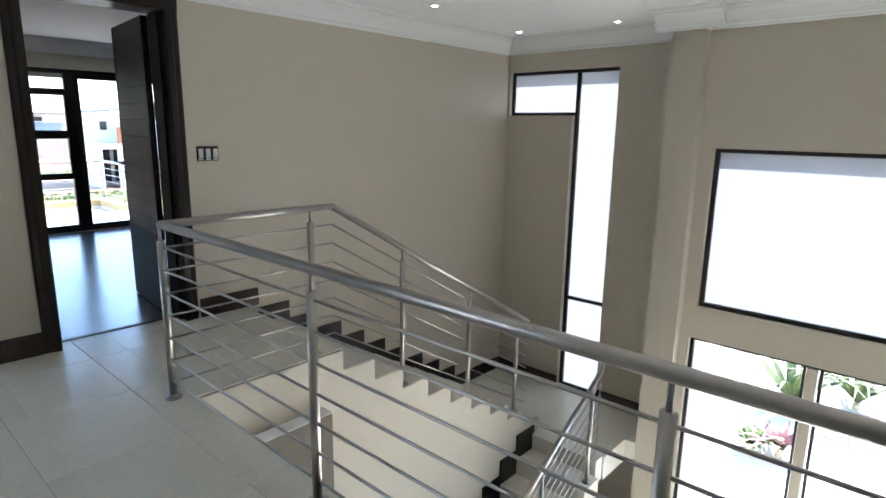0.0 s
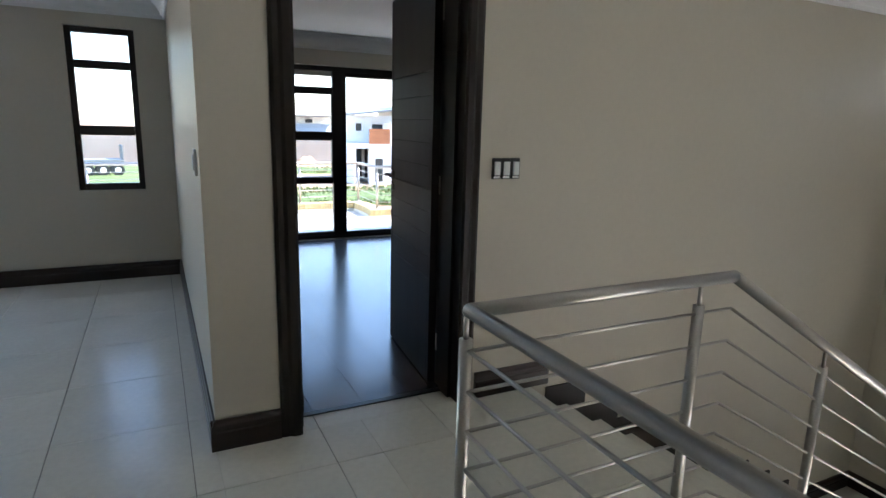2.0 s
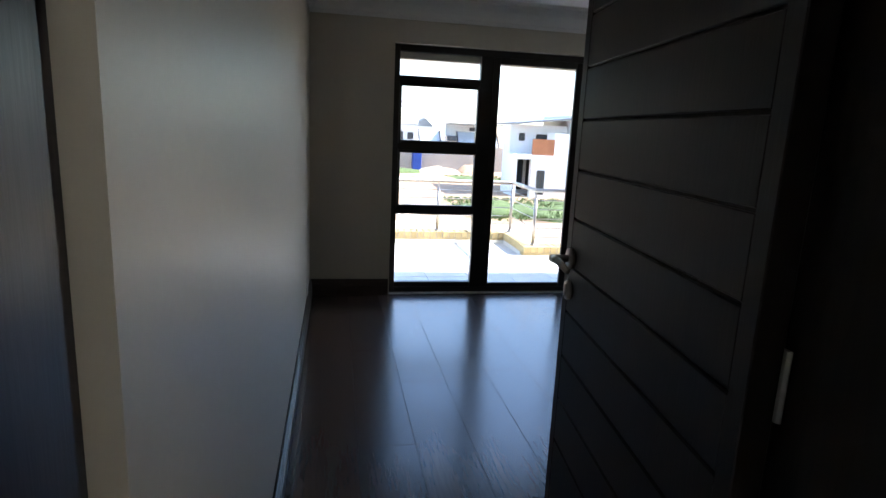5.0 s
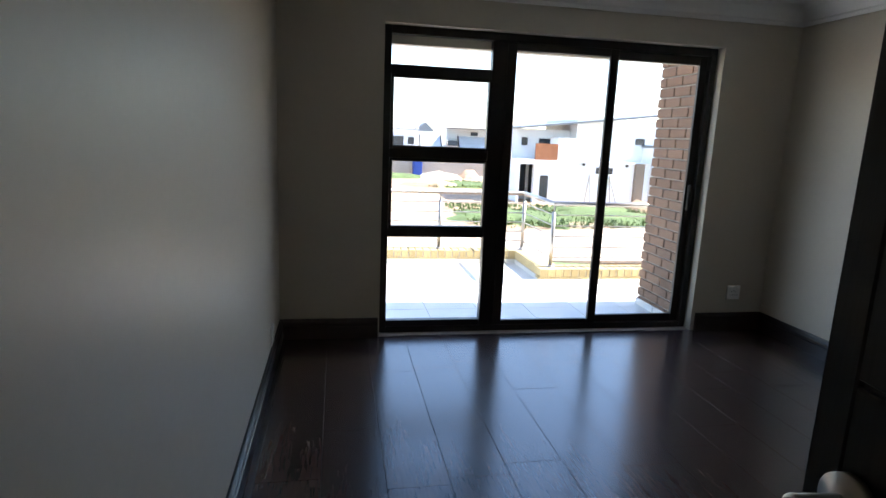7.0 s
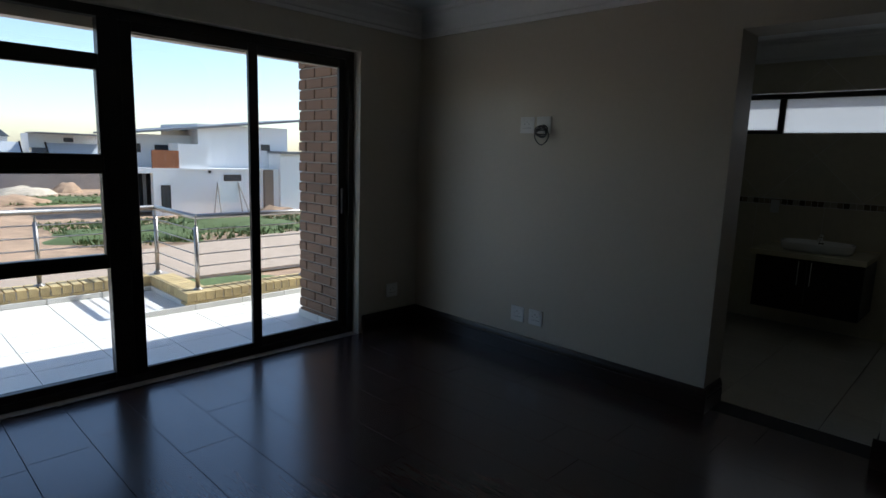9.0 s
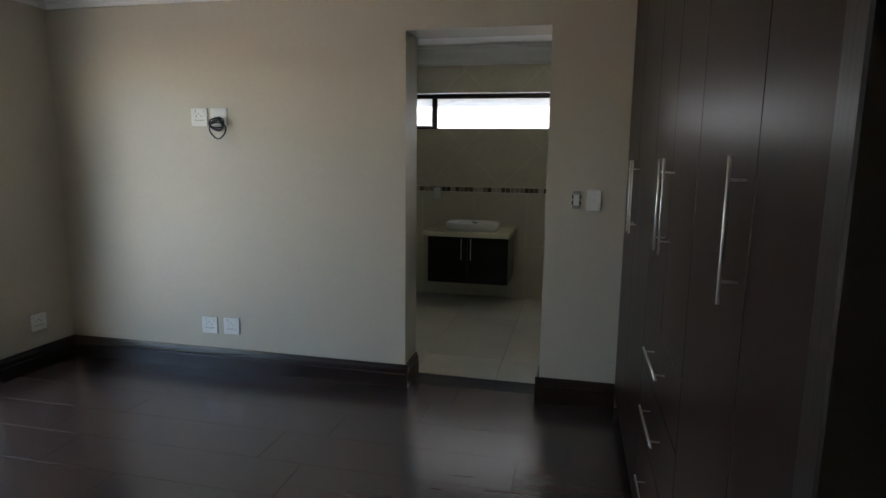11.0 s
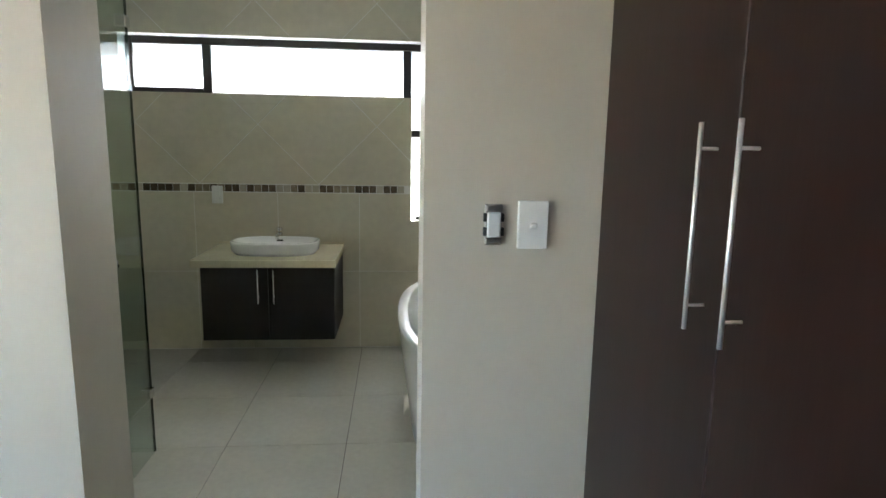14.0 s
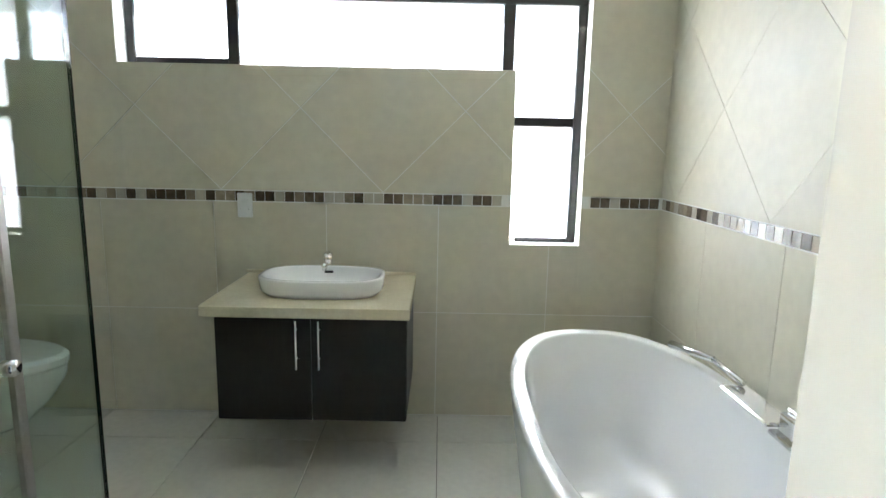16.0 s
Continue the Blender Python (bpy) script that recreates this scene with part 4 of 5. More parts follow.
def brick_mesh(dx, dy, dz):
    bm = bmesh.new()
    box(bm, -dx / 2, dx / 2, -dy / 2, dy / 2, -dz / 2, dz / 2, 0.004)
    return bm


brick_data = {}


def lay(parent, name, size, material, where, yaw=0.0):
    key = (name, size, material.name)
    if key not in brick_data:
        brick_data[key] = finish(name, brick_mesh(*size), material)
    ob = new(name, brick_data[key])
    ob.parent = parent
    ob.matrix_basis = pose(*where, 0, 0, yaw)
    return ob


# brick return wall beside the sliding door
bm = bmesh.new()
box(bm, -8.53, XW - 0.25, 4.502, 4.71, ZB - 0.3, ZC + 0.3)
pier = setting("wall_brick_return", bm, MORTAR, "brown face-brick return wall beside the balcony door", "wall")
for c in range(32):
    z = ZB + 0.0425 + 0.085 * c
    xs = -8.54 - (0.012 if c % 2 else 0.0)
    n = 0
    x = xs
    lens = [0.222, 0.222, 0.222] if c % 2 == 0 else [0.106, 0.222, 0.222, 0.106]
    for ln in lens:
        if x + ln > XW - 0.25:
            ln = XW - 0.25 - x
        if ln > 0.03:
            lay(pier, "brick", (round(ln, 3), 0.222, 0.073), BRICK, (x + ln / 2, 4.60, z))
        x += ln + 0.012
for k in range(2):
    lay(pier, "skirting_tile", (0.30, 0.012, 0.06), BALTILE, (-8.40 + 0.305 * k, 4.482, ZB + 0.03))
lay(pier, "skirting_tile", (0.012, 0.22, 0.06), BALTILE, (-8.56, 4.60, ZB + 0.03))
# parapet: a stretcher course on a skirting tile, capped by yellow bricks on edge
runs = [((XP, -3.3), (XP, YP)), ((XP, YP), (XP2, YP)), ((XP2, YP), (XP2, 6.1))]
bm = bmesh.new()
for (xa, ya), (xb, yb) in runs:
    if xa == xb:
        box(bm, xa - 0.22, xa - 0.004, ya - (0.0 if xa == XP else 0.0), yb + (0.216 if xa == XP else 0), ZB - 0.3, ZB + 0.14)
    else:
        box(bm, xa, xb - 0.22, ya + 0.004, ya + 0.216, ZB - 0.3, ZB + 0.14)
parapet = setting("wall_parapet", bm, MORTAR, "low brick parapet with yellow bricks on edge", "parapet")
for (xa, ya), (xb, yb) in runs:
    ln = abs(xb - xa) + abs(yb - ya)
    along_y = xa == xb
    for k in range(int(ln / 0.086) + 1):
        u = 0.043 + 0.086 * k
        if along_y:
            y = yb - u
            if y < -1.5:
                continue
            lay(parapet, "brick", (0.23, 0.074, 0.078), BRICKY, (xa - 0.11, y, ZB + 0.118))
        else:
            lay(parapet, "brick", (0.074, 0.23, 0.078), BRICKY, (xa + u if xa + u < xb else xb - 0.04, ya + 0.106, ZB + 0.118))
    for k in range(int(ln / 0.234) + 1):
        u = 0.117 + 0.234 * k
        if along_y and yb - u > -1.5:
            lay(parapet, "brick", (0.104, 0.222, 0.024), BRICKY, (xa - 0.05, yb - u, ZB + 0.064))
        elif not along_y and u < ln:
            lay(parapet, "brick", (0.222, 0.104, 0.024), BRICKY, (xa + u, ya + 0.05, ZB + 0.064))
    for k in range(int(ln / 0.45) + 1):
        u = 0.225 + 0.45 * k
        if along_y and yb - u > -1.5:
            lay(parapet, "skirting_tile", (0.012, 0.445, 0.05), BALTILE, (xa + 0.002, yb - u, ZB + 0.025))
        elif not along_y and u < ln:
            lay(parapet, "skirting_tile", (0.445, 0.012, 0.05), BALTILE, (xa + u, ya - 0.002, ZB + 0.025))
ZT = ZB + 0.157
balustrade("balcony_railing", "stainless steel railing on the brick parapet", [(XP - 0.11, -3.2, ZT), (XP - 0.11, YP + 0.11, ZT), (XP2 - 0.11, YP + 0.11, ZT), (XP2 - 0.11, 5.9, ZT)],
           [(XP - 0.11, YP + 0.11 - 1.03 * i, ZT, 0.675) for i in range(1, 6)] + [(XP - 0.11, YP + 0.11, ZT, 0.675), (XP2 - 0.11, YP + 0.11, ZT, 0.675), (XP2 - 0.11, 5.04, ZT, 0.675)], top=0.675, rods=5, rail_r=0.025)
# roof below, beyond the parapet
bm = bmesh.new()
prism(bm, [(XP - 0.3, -0.35), (XP - 2.6, -0.62), (XP - 2.6, -0.72), (XP - 0.3, -0.45)], "y", -3.0, 3.3)
lean = setting("roof_lower", bm, ROOF, "low grey sheet roof beyond the parapet", "roof")
for k in range(14):
    bm = bmesh.new()
    prism(bm, [(XP - 0.3, -0.32), (XP - 2.6, -0.59), (XP - 2.6, -0.62), (XP - 0.3, -0.35)], "y", -2.9 + 0.45 * k, -2.84 + 0.45 * k)
    part("roof_rib", bm, ROOF, lean)


# ---- ground and neighbourhood ----
ZO = -3.5
bm = bmesh.new()
nx = 70
grid = {}
for i in range(nx + 1):
    for j in range(nx + 1):
        u, v = (i / nx * 2 - 1), (j / nx * 2 - 1)
        x, y = -30 + 870 * u * abs(u) ** 1.6, 10 + 870 * v * abs(v) ** 1.6
        far = max(0.0, (-x - 20) / 60) if x < -20 else 0.0
        h = 0.16 * noise.noise(Vector((x * 0.15, y * 0.15, 0))) * min(1, far * 2)
        grid[i, j] = bm.verts.new((x, y, ZO - 0.02 + h))
for i in range(nx):
    for j in range(nx):
        bm.faces.new((grid[i, j], grid[i + 1, j], grid[i + 1, j + 1], grid[i, j + 1]))
setting("ground", bm, EARTH, "dusty red earth of a half-built estate", "ground", True)


def patch(name, cx, cy, rx, ry, z, material, label, category, rot=0.0, n=40, rough=0.25, height=0.0):
    """A low, uneven-edged mound or strip on the ground."""
    bm = bmesh.new()
    rings = []
    for r in (1.0, 0.7, 0.35):
        ring = []
        for k in range(n):
            a = 2 * math.pi * k / n
            w = r * (1 + rough * noise.noise(Vector((math.cos(a) * 2 + cx, math.sin(a) * 2 + cy, 3.1))))
            p = Vector((math.cos(a) * rx * w, math.sin(a) * ry * w, 0))
            p.rotate(Euler((0, 0, radians(rot))))
            hz = height * (1 - r) * (1 + 0.6 * noise.noise(Vector((p.x * 0.8, p.y * 0.8, cx))))
            ring.append((cx + p.x, cy + p.y, z + hz - (0.3 if r == 1.0 else 0.0)))
        rings.append(ring)
    loft(bm, rings, False, True)
    return setting(name, bm, material, label, category, True)


bm = bmesh.new()
prism(bm, [(-26.0, -60), (-25.4, 10), (-25.0, 60), (-36.0, 60), (-34.4, 20), (-32.6, 12), (-32.0, 4), (-33.0, -60)], "z", ZO + 0.05, ZO + 0.17)
setting("road", bm, ROADM, "pale dusty dirt road", "road")
patch("ground_grass", -38.5, 12.6, 5.2, 3.6, ZO + 0.12, GRASS, "rough green verge beyond the road", "grass", height=0.3, rough=0.7)
patch("ground_grass", -40.0, 19.5, 5.0, 4.6, ZO + 0.12, GRASS, "rough green verge beyond the road", "grass", height=0.35, rough=0.7)
patch("ground_grass", -42.0, 29.0, 4.6, 4.6, ZO + 0.12, GRASS, "rough green verge beyond the road", "grass", height=0.35, rough=0.7)
patch("ground_grass", -62.0, 15.0, 4, 5.0, ZO + 0.12, GRASS, "rough green grass on the plot", "grass", height=0.2, rough=0.7)
patch("ground_grass", -71.0, 7.5, 3, 4.0, ZO + 0.12, GRASS, "rough green grass on the plot", "grass", height=0.4, rough=0.7)
patch("ground_grass", -23.6, 10.6, 1.7, 2.9, ZO + 0.18, GRASS, "clipped green verge beside the road", "grass", height=0.05)
patch("ground_grass", -58.0, -7.0, 17.0, 9.0, ZO + 0.10, GRASS, "dry green field beyond the road", "grass", height=0.15, rough=0.5)
patch("sand_heap", -71.0, 13.6, 2.4, 2.8, ZO + 0.02, SAND, "heap of pale building sand", "sand heap", height=1.0, rough=0.5)
patch("rubble_heap", -60.0, 10.6, 2.2, 3.2, ZO + 0.02, EARTH, "heap of brown rubble and earth", "rubble heap", height=0.9, rough=0.5)
patch("rubble_heap", -43.5, 24.4, 1.6, 2.2, ZO + 0.02, EARTH, "heap of brown rubble and earth", "rubble heap", height=1.2, rough=0.5)
patch("rubble_heap", -72.0, 17.4, 1.6, 1.6, ZO + 0.02, EARTH, "heap of brown rubble and earth", "rubble heap", height=1.1, rough=0.5)


def tufts(name, n, area, label, hmax=0.5):
    """Weeds as crossed leaning blades."""
    bm = bmesh.new()
    rnd = random.Random(7 + n)
    for _ in range(n):
        x, y = rnd.uniform(area[0], area[1]), rnd.uniform(area[2], area[3])
        for _ in range(5):
            a, h = rnd.uniform(0, 6.28), rnd.uniform(0.3, 1.0) * hmax
            d = Vector((math.cos(a), math.sin(a), 0))
            s = Vector((-d.y, d.x, 0)) * 0.06
            b = Vector((x, y, ZO + 0.1)) + d * rnd.uniform(0, 0.25)
            v = [bm.verts.new(b - s), bm.verts.new(b + s), bm.verts.new(b + d * h * 0.5 + Vector((0, 0, h)))]
            bm.faces.new(v)
    ob = new(name, finish(name, bm, LEAF))
    return tagged(ob, label, "weeds", kind="stuff")


tufts("weeds", 1500, (-44.5, -34.0, 9.3, 32), "rough green weeds along the road verge", 0.3)
tufts("weeds", 300, (-66, -58, 10, 24), "rough green weeds on the building plot", 0.3)


def house(name, label, loc, blocks, wins, extra=(), roofs=()):
    """blocks: wall boxes; wins: (x, y0, y1, z0, z1) openings on faces towards +x; roofs: slabs."""
    th = thing(name, label, "house", loc)
    for b in blocks:
        bm = bmesh.new()
        box(bm, *b)
        part("wall", bm, WALL_EXT, th)
    for x, y0, y1, z0, z1 in wins:
        bm = bmesh.new()
        for a in ((y0, y0 + 0.09, z0, z1), (y1 - 0.09, y1, z0, z1), (y0 + 0.09, y1 - 0.09, z0, z0 + 0.09), (y0 + 0.09, y1 - 0.09, z1 - 0.09, z1), ((y0 + y1) / 2 - 0.04, (y0 + y1) / 2 + 0.04, z0 + 0.09, z1 - 0.09)):
            box(bm, x - 0.05, x + 0.05, *a)
        wf = part("window", bm, ALU, th)
        bm = bmesh.new()
        box(bm, x - 0.02, x + 0.02, y0 + 0.09, y1 - 0.09, z0 + 0.09, z1 - 0.09)
        part("pane", bm, DARKGL, wf)
    for r in roofs:
        bm = bmesh.new()
        prism(bm, r[0], "x", r[1], r[2])
        part("roof", bm, ROOF, th)
    for nm, b, material in extra:
        bm = bmesh.new()
        box(bm, *b)
        part(nm, bm, material, th)
    return th


g = -0.1
house("house", "white plastered two-storey house with a low mono-pitch roof", (-47.5, 0, ZO),
      [(-5, -3.0, 15.95, 20.9, g, 5.75), (-9, -1.6, 20.9, 28.6, g, 6.7), (-1.6, 0, 18.9, 27.0, g, 3.35), (-3.0, 0, 15.6, 18.9, 3.0, 3.35), (-0.5, 0, 16.95, 18.9, g, 3.0), (-2.9, -0.1, 15.62, 15.8, g, 3.0),
       (-2.0, -0.2, 18.83, 20.97, 3.35, 5.13), (-9, 0.3, 26.8, 33.0, g, 4.6)],
      [(-2.97, 16.7, 17.2, 4.4, 5.05), (-2.97, 18.2, 19.3, 4.1, 5.0), (-2.95, 16.3, 17.2, 0.3, 2.85), (-2.95, 17.5, 18.3, 0.3, 2.85), (0.03, 17.45, 18.1, 0.2, 2.15), (0.03, 22.1, 23.5, 2.4, 2.9), (-1.57, 26.1, 26.9, 4.8, 5.3)],
      [("balcony_panel", (-0.3, -0.1, 17.0, 18.83, 3.35, 4.62), ORANGE), ("gate_post", (0.0, 0.3, 25.4, 26.16, g, 3.3), WALLBRN), ("canopy", (-1.6, 0.6, 26.7, 31, 4.6, 4.8), ROOF), ("ledge", (-0.2, 0.12, 18.9, 25.4, 3.22, 3.36), WALL_EXT),
       ("lamp", (0.0, 0.12, 20.9, 21.1, 3.0, 3.2), ALU), ("lamp", (0.0, 0.12, 24.6, 24.8, 3.0, 3.2), ALU)],
      [([(15.9, 5.72), (23.4, 6.6), (31.0, 7.5), (31.0, 7.66), (23.4, 6.76), (15.9, 5.86)], -9.5, -0.9)])
house("house", "pale far houses with flat and steep sheet roofs", (-80, 0, ZO), [(-8, -1, 6.0, 12.2, g, 5.5), (-8, -4, 16.6, 24.0, g, 5.85), (-4, -2.2, 12.2, 24.0, g, 3.6), (-9, -6, 12.2, 15.0, g, 5.4)],
      [(-0.97, 8.9, 10.3, 3.4, 4.6), (-0.97, 10.9, 11.7, 3.6, 4.5), (-3.97, 20.0, 21.0, 5.0, 5.5)],
      [("tank", (-2.4, -1.2, 16.3, 17.7, 3.6, 4.3), DARKGL), ("roof_edge", (-4.2, -0.6, 16.4, 24.2, 5.85, 6.0), ROOF), ("roof_edge", (-8.2, -0.8, 5.8, 12.4, 5.5, 5.65), PALEROOF)],
      [([(12.1, 5.4), (13.9, 6.6), (15.2, 5.4)], -9.2, -5.6)])
def sheet_roof(y0, y1):
    """A steep pale sheet roof leaning away from the road."""
    th = thing("sheet_roof", "steep pale grey sheet roof on dark posts", "roof", (-81.0, y0, ZO + 3.5), "steep sheet roofs")
    bm = bmesh.new()
    prism(bm, [(0.0, -0.4), (-1.6, 1.35), (-1.75, 1.25), (-0.15, -0.5)], "y", 0.0, y1 - y0)
    part("sheet", bm, PALEROOF, th)
    for y in (-0.08, y1 - y0):
        bm = bmesh.new()
        prism(bm, [(0.05, -0.45), (-1.6, 1.45), (-1.8, 1.3), (-0.2, -0.6)], "y", y, y + 0.16)
        part("barge_board", bm, ALU, th)


sheet_roof(8.4, 11.9)
sheet_roof(12.6, 15.4)
sheet_roof(17.9, 23.5)
tower = thing("scaffold_tower", "pale lattice tower on a far roof", "tower", (-83.5, 11.2, ZO + 5.5))
for dx in (-1, 1):
    for dy in (-1.2, 1.2):
        bm = bmesh.new()
        tube(bm, (dx, dy, 0), (dx, dy, 3.2), 0.1, 8)
        part("leg", bm, WALL_EXT, tower)
for z in (0.4, 1.3, 2.4, 3.1):
    bm = bmesh.new()
    for a, b in (((-1, -1.2), (1, -1.2)), ((1, -1.2), (1, 1.2)), ((1, 1.2), (-1, 1.2)), ((-1, 1.2), (-1, -1.2))):
        tube(bm, (*a, z), (*b, z), 0.08, 6)
    part("ring_beam", bm, WALL_EXT, tower)
for y in (-1.2, 0.0):
    bm = bmesh.new()
    tube(bm, (1, y, 2.4), (1, y + 1.2, 3.1), 0.05, 6)
    part("brace", bm, WALL_EXT, tower)
house("house", "white far house seen through the landing window", (-95, -40, ZO), [(-8, 0, -8, 8, g, 6.5), (-8, 0, 14, 26, g, 5.0)], [(0.03, -5, -3, 3.8, 5.2), (0.03, 2, 4, 3.8, 5.2), (0.03, 16, 19, 1.0, 2.4)], [], [([(-9, 6.5), (0, 8.2), (9, 6.5)], -8.5, 0.6)])
house("house", "cream far house seen through the landing window", (-80, -70, ZO), [(-8, 0, -9, 9, g, 5.5)], [(0.03, -5, -3, 3.2, 4.6), (0.03, 2, 4, 3.2, 4.6)], [], [([(-10, 5.5), (0, 7.4), (10, 5.5)], -8.5, 0.6)])
bm = bmesh.new()
box(bm, -76.5, -76.2, -20, 34, ZO - 0.3, ZO + 3.0)
setting("wall_boundary", bm, WALLGREY, "long grey plastered boundary wall", "boundary wall")
loo = thing("portable_toilet", "blue plastic portable toilet by the boundary wall", "portable toilet", (-75.2, 11.45, ZO))
bm = bmesh.new()
box(bm, -0.55, 0.55, -0.55, 0.55, 0, 2.1, 0.05)
part("cabin", bm, BLUEPL, loo)
bm = bmesh.new()
box(bm, -0.6, 0.6, -0.6, 0.6, 2.1, 2.3, 0.08)
part("roof", bm, BLUEPL, loo)
bm = bmesh.new()
box(bm, 0.55, 0.58, -0.4, 0.4, 0.1, 1.95, 0.01)
part("door", bm, BLUEPL, loo)
brd = thing("site_board", "white site board on a timber frame by the road", "sign board", (-45.8, 21.6, ZO))
bm = bmesh.new()
box(bm, -0.04, 0.04, -0.8, 0.8, 0.9, 2.45)
part("board", bm, WALL_EXT, brd)
for y in (-0.8, 0.8):
    for dx in (0.0, 1.2):
        bm = bmesh.new()
        tube(bm, (0.05, y, 2.4), (0.05 + dx, y + (0.3 if y > 0 else -0.3), 0), 0.045, 8)
        part("leg", bm, WALLGREY, brd)

trl = thing("flatbed_trailer", "long dark flatbed trailer parked on the field", "trailer", (-58.0, -5.4, ZO + 0.1))
trl.rotation_euler = (0, 0, radians(8))
bm = bmesh.new()
box(bm, -1.1, 1.1, -4.2, 3.6, 1.15, 1.4, 0.03)
box(bm, -0.5, 0.5, -6.0, -4.2, 1.15, 1.3, 0.02)
part("deck", bm, ROOF, trl)
bm = bmesh.new()
box(bm, -1.1, 1.1, -3.6, -0.6, 1.4, 2.3, 0.05)
part("load", bm, WALLGREY, trl)
bm = bmesh.new()
box(bm, -1.1, 1.1, 3.5, 3.6, 1.4, 2.6, 0.02)
part("headboard", bm, ROOF, trl)
for y in (0.9, 2.0, 3.1):
    for x in (-0.95, 0.95):
        bm = bmesh.new()
        tube(bm, (x - 0.14, y, 0.52), (x + 0.14, y, 0.52), 0.5, 20)
        wh = part("wheel", bm, BLACKPL, trl)
        bm = bmesh.new()
        tube(bm, (x - 0.155, y, 0.52), (x + 0.155, y, 0.52), 0.24, 16)
        part("rim", bm, WALL_EXT, wh)

# ---- garden below the tall window ----
bm = bmesh.new()
box(bm, -4.5, 6, YW + 0.3, 16.5, ZO - 0.2, ZG - 0.03)
setting("pavement", bm, PAVER, "pale paved garden terrace", "pavement")
bm = bmesh.new()
box(bm, -6, 8, 16.5, 16.7, ZO - 0.2, ZG + 2.2)
setting("wall_garden", bm, WALL_EXT, "white garden wall", "garden wall")


def plant(loc, n, l, material, label, w=0.05, rise=0.9, seed=1):
    th = thing("garden_plant", label, "plant", loc)
    rnd = random.Random(seed)
    for k in range(n):
        a = 6.283 * k / n + rnd.uniform(-0.2, 0.2)
        up = rnd.uniform(0.5, 1.0) * rise
        bm = bmesh.new()
        prev = None
        for i in range(7):
            s = i / 6
            c = Vector((math.cos(a) * l * s, math.sin(a) * l * s, l * up * (s * 1.6 - s * s * 1.1) + 0.1))
            ww = w * (1 - s) + 0.004
            d = Vector((-math.sin(a), math.cos(a), 0)) * ww
            cur = (bm.verts.new(c - d), bm.verts.new(c + Vector((0, 0, -0.02 * (1 - s)))), bm.verts.new(c + d))
            if prev:
                bm.faces.new((prev[0], prev[1], cur[1], cur[0]))
                bm.faces.new((prev[1], prev[2], cur[2], cur[1]))
            prev = cur
        part("leaf", bm, material, th)
    bm = bmesh.new()
    tube(bm, (0, 0, -0.1), (0, 0, 0.25), 0.07, 8, 0.05)
    part("stem", bm, SAND, th)
    return th


plant((-0.55, 11.5, ZG), 30, 1.5, LEAF, "green spiky palm in the garden", 0.06, 1.0, 3)
plant((-0.62, 9.45, ZG), 18, 0.45, LEAF, "low green garden shrub", 0.09, 0.8, 4)
plant((-0.28, 9.6, ZG), 18, 0.6, LEAFR, "dark red-leaved garden shrub", 0.08, 0.8, 5)
plant((0.35, 12.3, ZG), 26, 1.4, LEAF, "green spiky palm in the garden", 0.06, 1.0, 6)
plant((1.6, 12.0, ZG), 20, 1.0, LEAF, "green leafy shrub in the garden", 0.08, 0.9, 8)

# ---- laid pieces: tiles, boards, mosaic ----
def tile_run(parent, name, xs, ys, z0, z1, material, clip, joint=0.003, bev=0.0012):
    """Rectangular pieces between grid lines, clipped to rectangles of the plan."""
    for xa, xb in zip(xs, xs[1:]):
        for ya, yb in zip(ys, ys[1:]):
            for cx0, cx1, cy0, cy1 in clip:
                x0, x1, y0, y1 = max(xa + joint / 2, cx0), min(xb - joint / 2, cx1), max(ya + joint / 2, cy0), min(yb - joint / 2, cy1)
                if x1 - x0 > 0.01 and y1 - y0 > 0.01:
                    key = (name, round(x1 - x0, 3), round(y1 - y0, 3), material.name)
                    if key not in brick_data:
                        bm = bmesh.new()
                        w, d, h = x1 - x0, y1 - y0, z1 - z0
                        box(bm, -w / 2, w / 2, -d / 2, d / 2, -h / 2, h / 2, bev)
                        brick_data[key] = finish(name, bm, material)
                    ob = new(name, brick_data[key])
                    ob.parent = parent
                    ob.location = ((x0 + x1) / 2, (y0 + y1) / 2, (z0 + z1) / 2)


TX, TY = 0.645, 0.580
xs = [-2.73 + TX * k for k in range(-7, 13)]
ys = [1.365 + TY * k for k in range(-12, 4)]
tile_run(floor_landing, "floor_tile", xs, ys, -0.008, 0.0, TILE, [(XH, 4.0, -5.2, YH), (XA, 4.0, YH, 1.578), (XAI + 0.09, XA, OY0, OY1), (XA, XR + 0.058, 1.5785, Y0)])
xs = [-4.72 + 0.553 * k for k in range(-5, 4)]
ys = [7.41 + 0.553 * k for k in range(-5, 2)]
tile_run(floor_bathroom, "floor_tile", xs, ys, -0.006, 0.0, TILE, [(XBL, XBR, YN2 + 0.02, YB)])
xs = [XP + 0.45 * k for k in range(0, 11)]
ys = [YP - 0.45 * k for k in range(11, -6, -1)]
tile_run(balcony, "balcony_tile", xs, ys, ZB - 0.008, ZB, BALTILE, [(XP, XW - 0.25, YL - 0.25, YP), (XP2, XW - 0.25, YP, 6.0), (XP, XH - 0.25, -3.0, YL - 0.25)], 0.006)
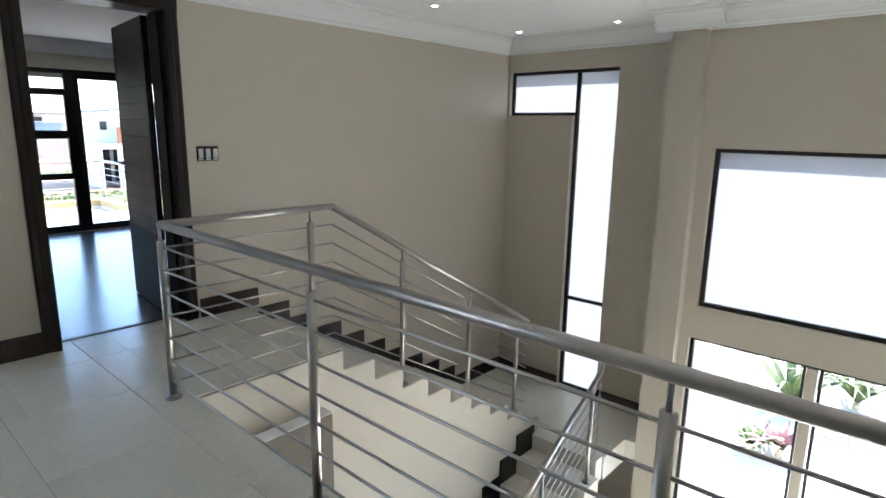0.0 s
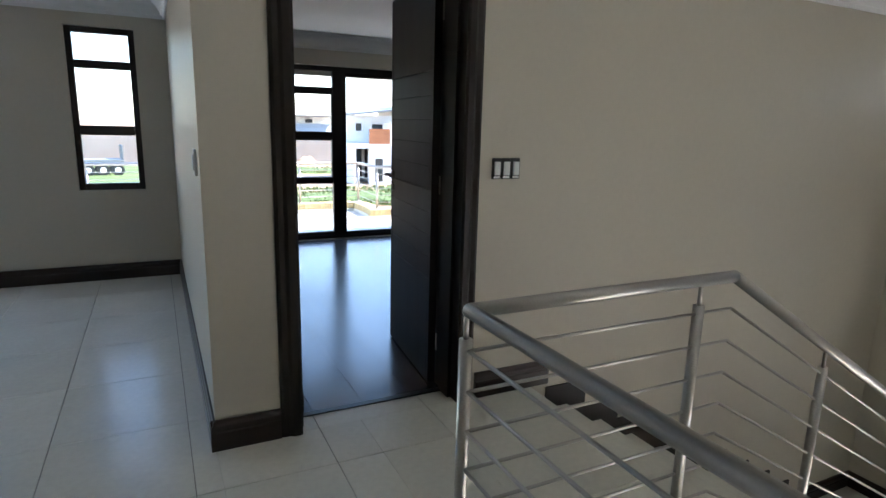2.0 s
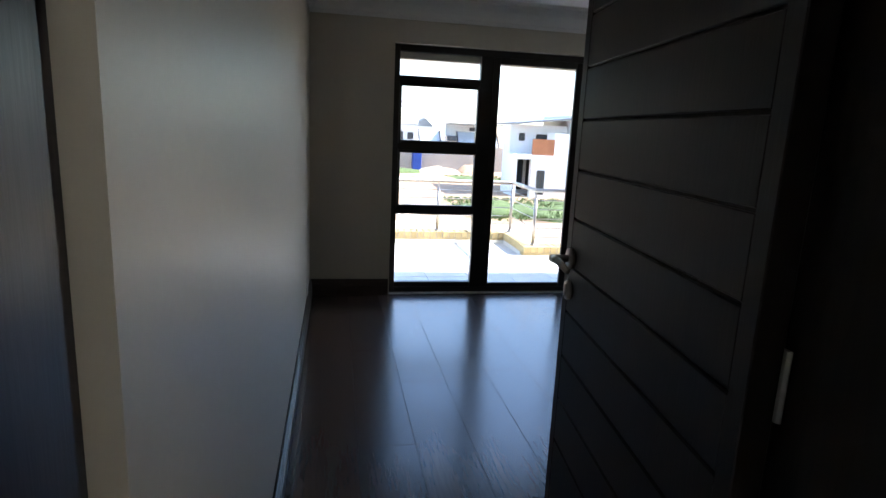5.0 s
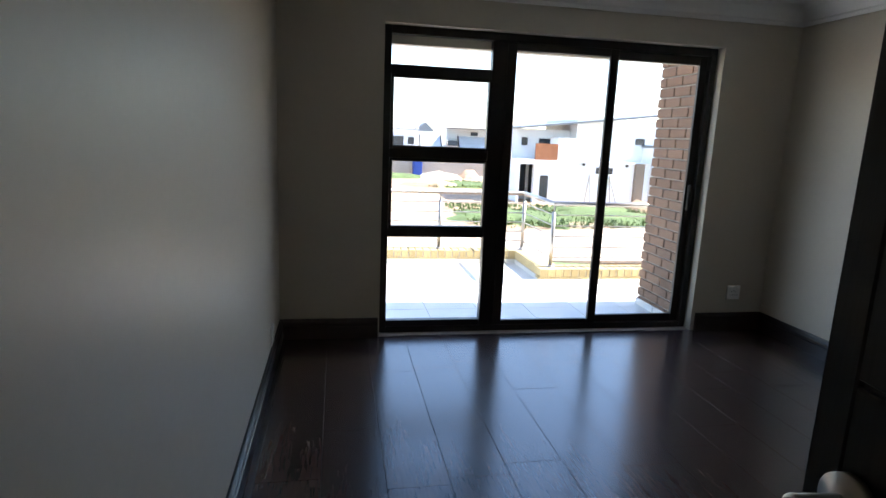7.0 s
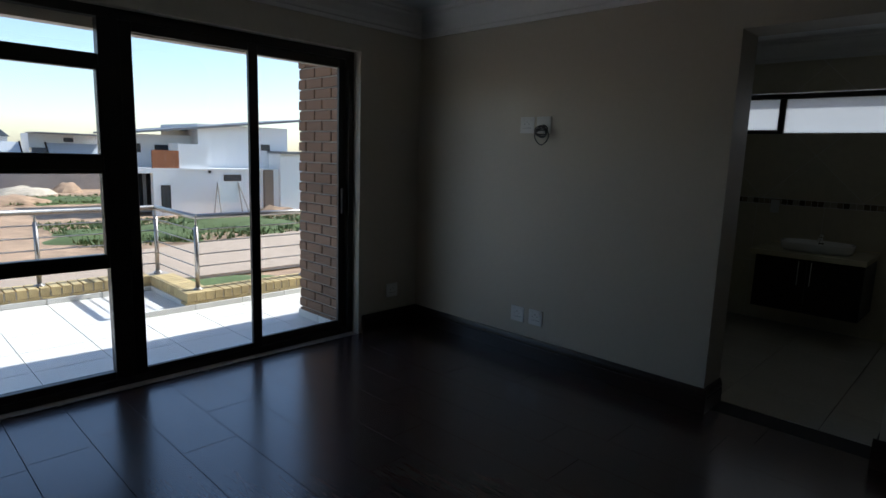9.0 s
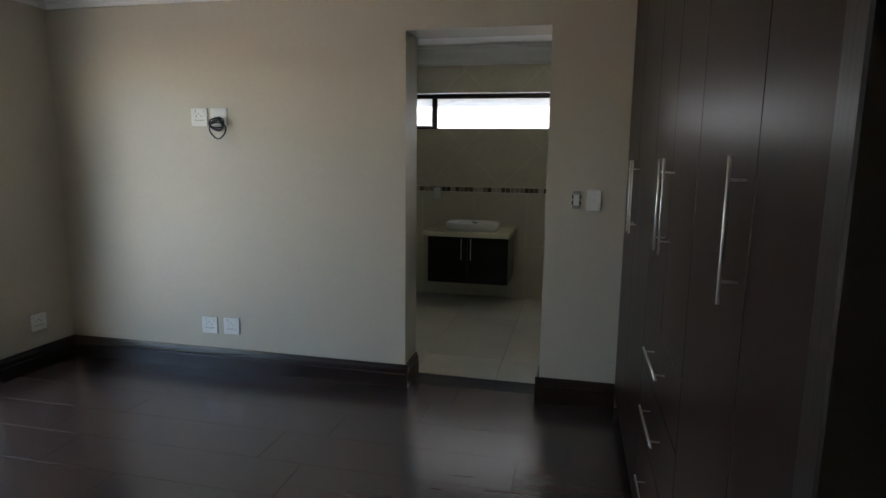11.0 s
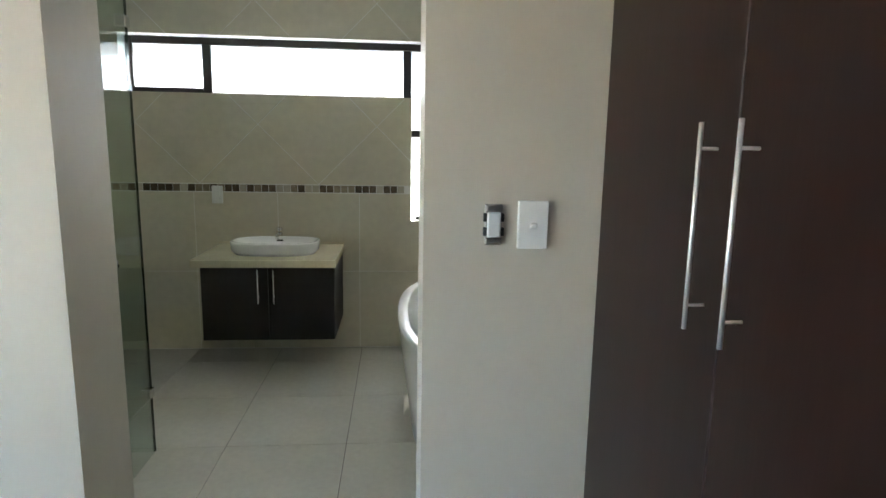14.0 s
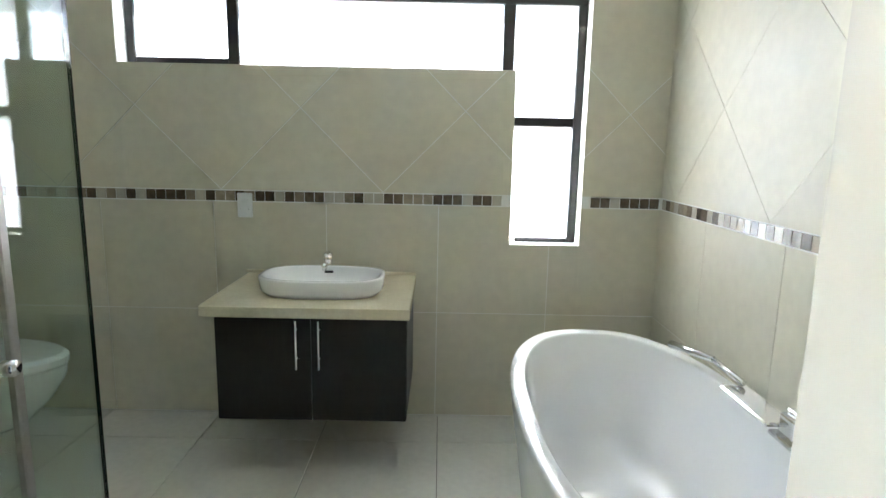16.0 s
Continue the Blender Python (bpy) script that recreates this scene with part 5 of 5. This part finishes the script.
# floor boards
rows = int((YN - YL) / 0.272) + 2
rnd = random.Random(11)
for r in range(rows):
    ya, yb = 2.19 + 0.272 * (r - 4), 2.19 + 0.272 * (r - 3)
    x = XW - 0.05 - rnd.uniform(0.0, 1.1)
    cuts = [x]
    while cuts[-1] < XAI + 0.1:
        cuts.append(cuts[-1] + 1.2)
    tile_run(floor_bedroom, "floor_board", cuts, [ya, yb], -0.008, 0.0, WOODFLOOR, [(XW - 0.02, XAI, YL, YN), (XAI, XAI + 0.05, OY0, OY1), (BOP[0], BOP[1], YN, YN2 + 0.018)], 0.0024, 0.0006)

# bathroom wall tiles
wallb = bpy.data.objects["wall_bathroom_window"]
walle = bpy.data.objects["wall_bathroom_east"]


def poly_clip(poly, keep):
    """Clip a polygon by a half-plane given as a function."""
    out = []
    for i in range(len(poly)):
        a, b = poly[i], poly[(i + 1) % len(poly)]
        fa, fb = keep(a), keep(b)
        if fa >= 0:
            out.append(a)
        if (fa > 0) != (fb > 0) and fa != fb:
            s = fa / (fa - fb)
            out.append((a[0] + (b[0] - a[0]) * s, a[1] + (b[1] - a[1]) * s))
    return out


def clip_rect(poly, u0, u1, z0, z1):
    for f in (lambda p: p[0] - u0, lambda p: u1 - p[0], lambda p: p[1] - z0, lambda p: z1 - p[1]):
        poly = poly_clip(poly, f)
        if len(poly) < 3:
            return []
    return poly


def wall_tile(parent, name, poly, axis, face, material, depth=0.010):
    if len(poly) < 3:
        return
    area = abs(sum(a[0] * b[1] - b[0] * a[1] for a, b in zip(poly, poly[1:] + poly[:1]))) / 2
    if area < 2e-5:
        return
    clean = [p for i, p in enumerate(poly) if (p[0] - poly[i - 1][0]) ** 2 + (p[1] - poly[i - 1][1]) ** 2 > 1e-8]
    if len(clean) < 3:
        return
    bm = bmesh.new()
    prism(bm, clean, axis, face, face + depth)
    part(name, bm, material, parent)


Z_LOW, Z_B0, Z_B1, J = 0.544, 1.080, 1.135, 0.002


def field(poly, holes):
    """Cut window holes out of a tile by keeping the pieces round them."""
    res = [poly]
    for u0, u1, z0, z1 in holes:
        nxt = []
        for p in res:
            for q in (poly_clip(p, lambda c: u0 - c[0]), poly_clip(p, lambda c: c[0] - u1),
                      clip_rect(p, u0, u1, -9, z0), clip_rect(p, u0, u1, z1, 9)):
                if len(q) > 2:
                    nxt.append(q)
        res = nxt
    return res


def tiled_wall(parent, axis, face, u0, u1, start, holes, mosaic_step=0.0475, seed=5):
    us = [start + 0.5425 * k for k in range(-9, 9)]
    for a, b in zip(us, us[1:]):
        for za, zb in ((0.001, Z_LOW), (Z_LOW, Z_B0)):
            p = clip_rect([(a + J, za + J), (b - J, za + J), (b - J, zb - J), (a + J, zb - J)], u0, u1, 0, 9)
            for q in field(p, holes) if len(p) > 2 else []:
                wall_tile(parent, "wall_tile", q, axis, face, WTILE)
    d = 0.3875
    c0 = start - 0.27 + 0.215
    for i in range(-14, 14):
        for j in range(-2, 6):
            if (i + j) % 2:
                continue
            cu, cz = -5.39 + d * i if axis == "y" else c0 + d * i, 1.1375 + d * j
            e = d - (0.003 if axis == "y" else 0.0015)
            p = clip_rect([(cu - e, cz), (cu, cz - e), (cu + e, cz), (cu, cz + e)], u0, u1, Z_B1 + J, ZC - 0.17)
            for q in field(p, holes) if len(p) > 2 else []:
                wall_tile(parent, "wall_tile", q, axis, face, WTILE)
    rnd = random.Random(seed)
    u = u0 + 0.002
    while u < u1 - 0.02:
        e = min(u + mosaic_step - 0.004, u1)
        if not any(h[0] < e and h[1] > u and h[2] < Z_B1 and h[3] > Z_B0 for h in holes):
            wall_tile(parent, "mosaic_tile", [(u, Z_B0 + 0.004), (e, Z_B0 + 0.004), (e, Z_B1 - 0.004), (u, Z_B1 - 0.004)], axis, face, MOSA[rnd.choice((0, 0, 0, 1, 1, 2, 2))])
        u += mosaic_step


tiled_wall(wallb, "y", YB, XBL, XBR, -4.734, [(BW1[0], BW1[1], BW1[2], BW1[3]), (BW2[0], BW2[1], BW2[2], BW2[3])])
tiled_wall(walle, "x", XBR, YN2, YB, 7.2, [], seed=8)
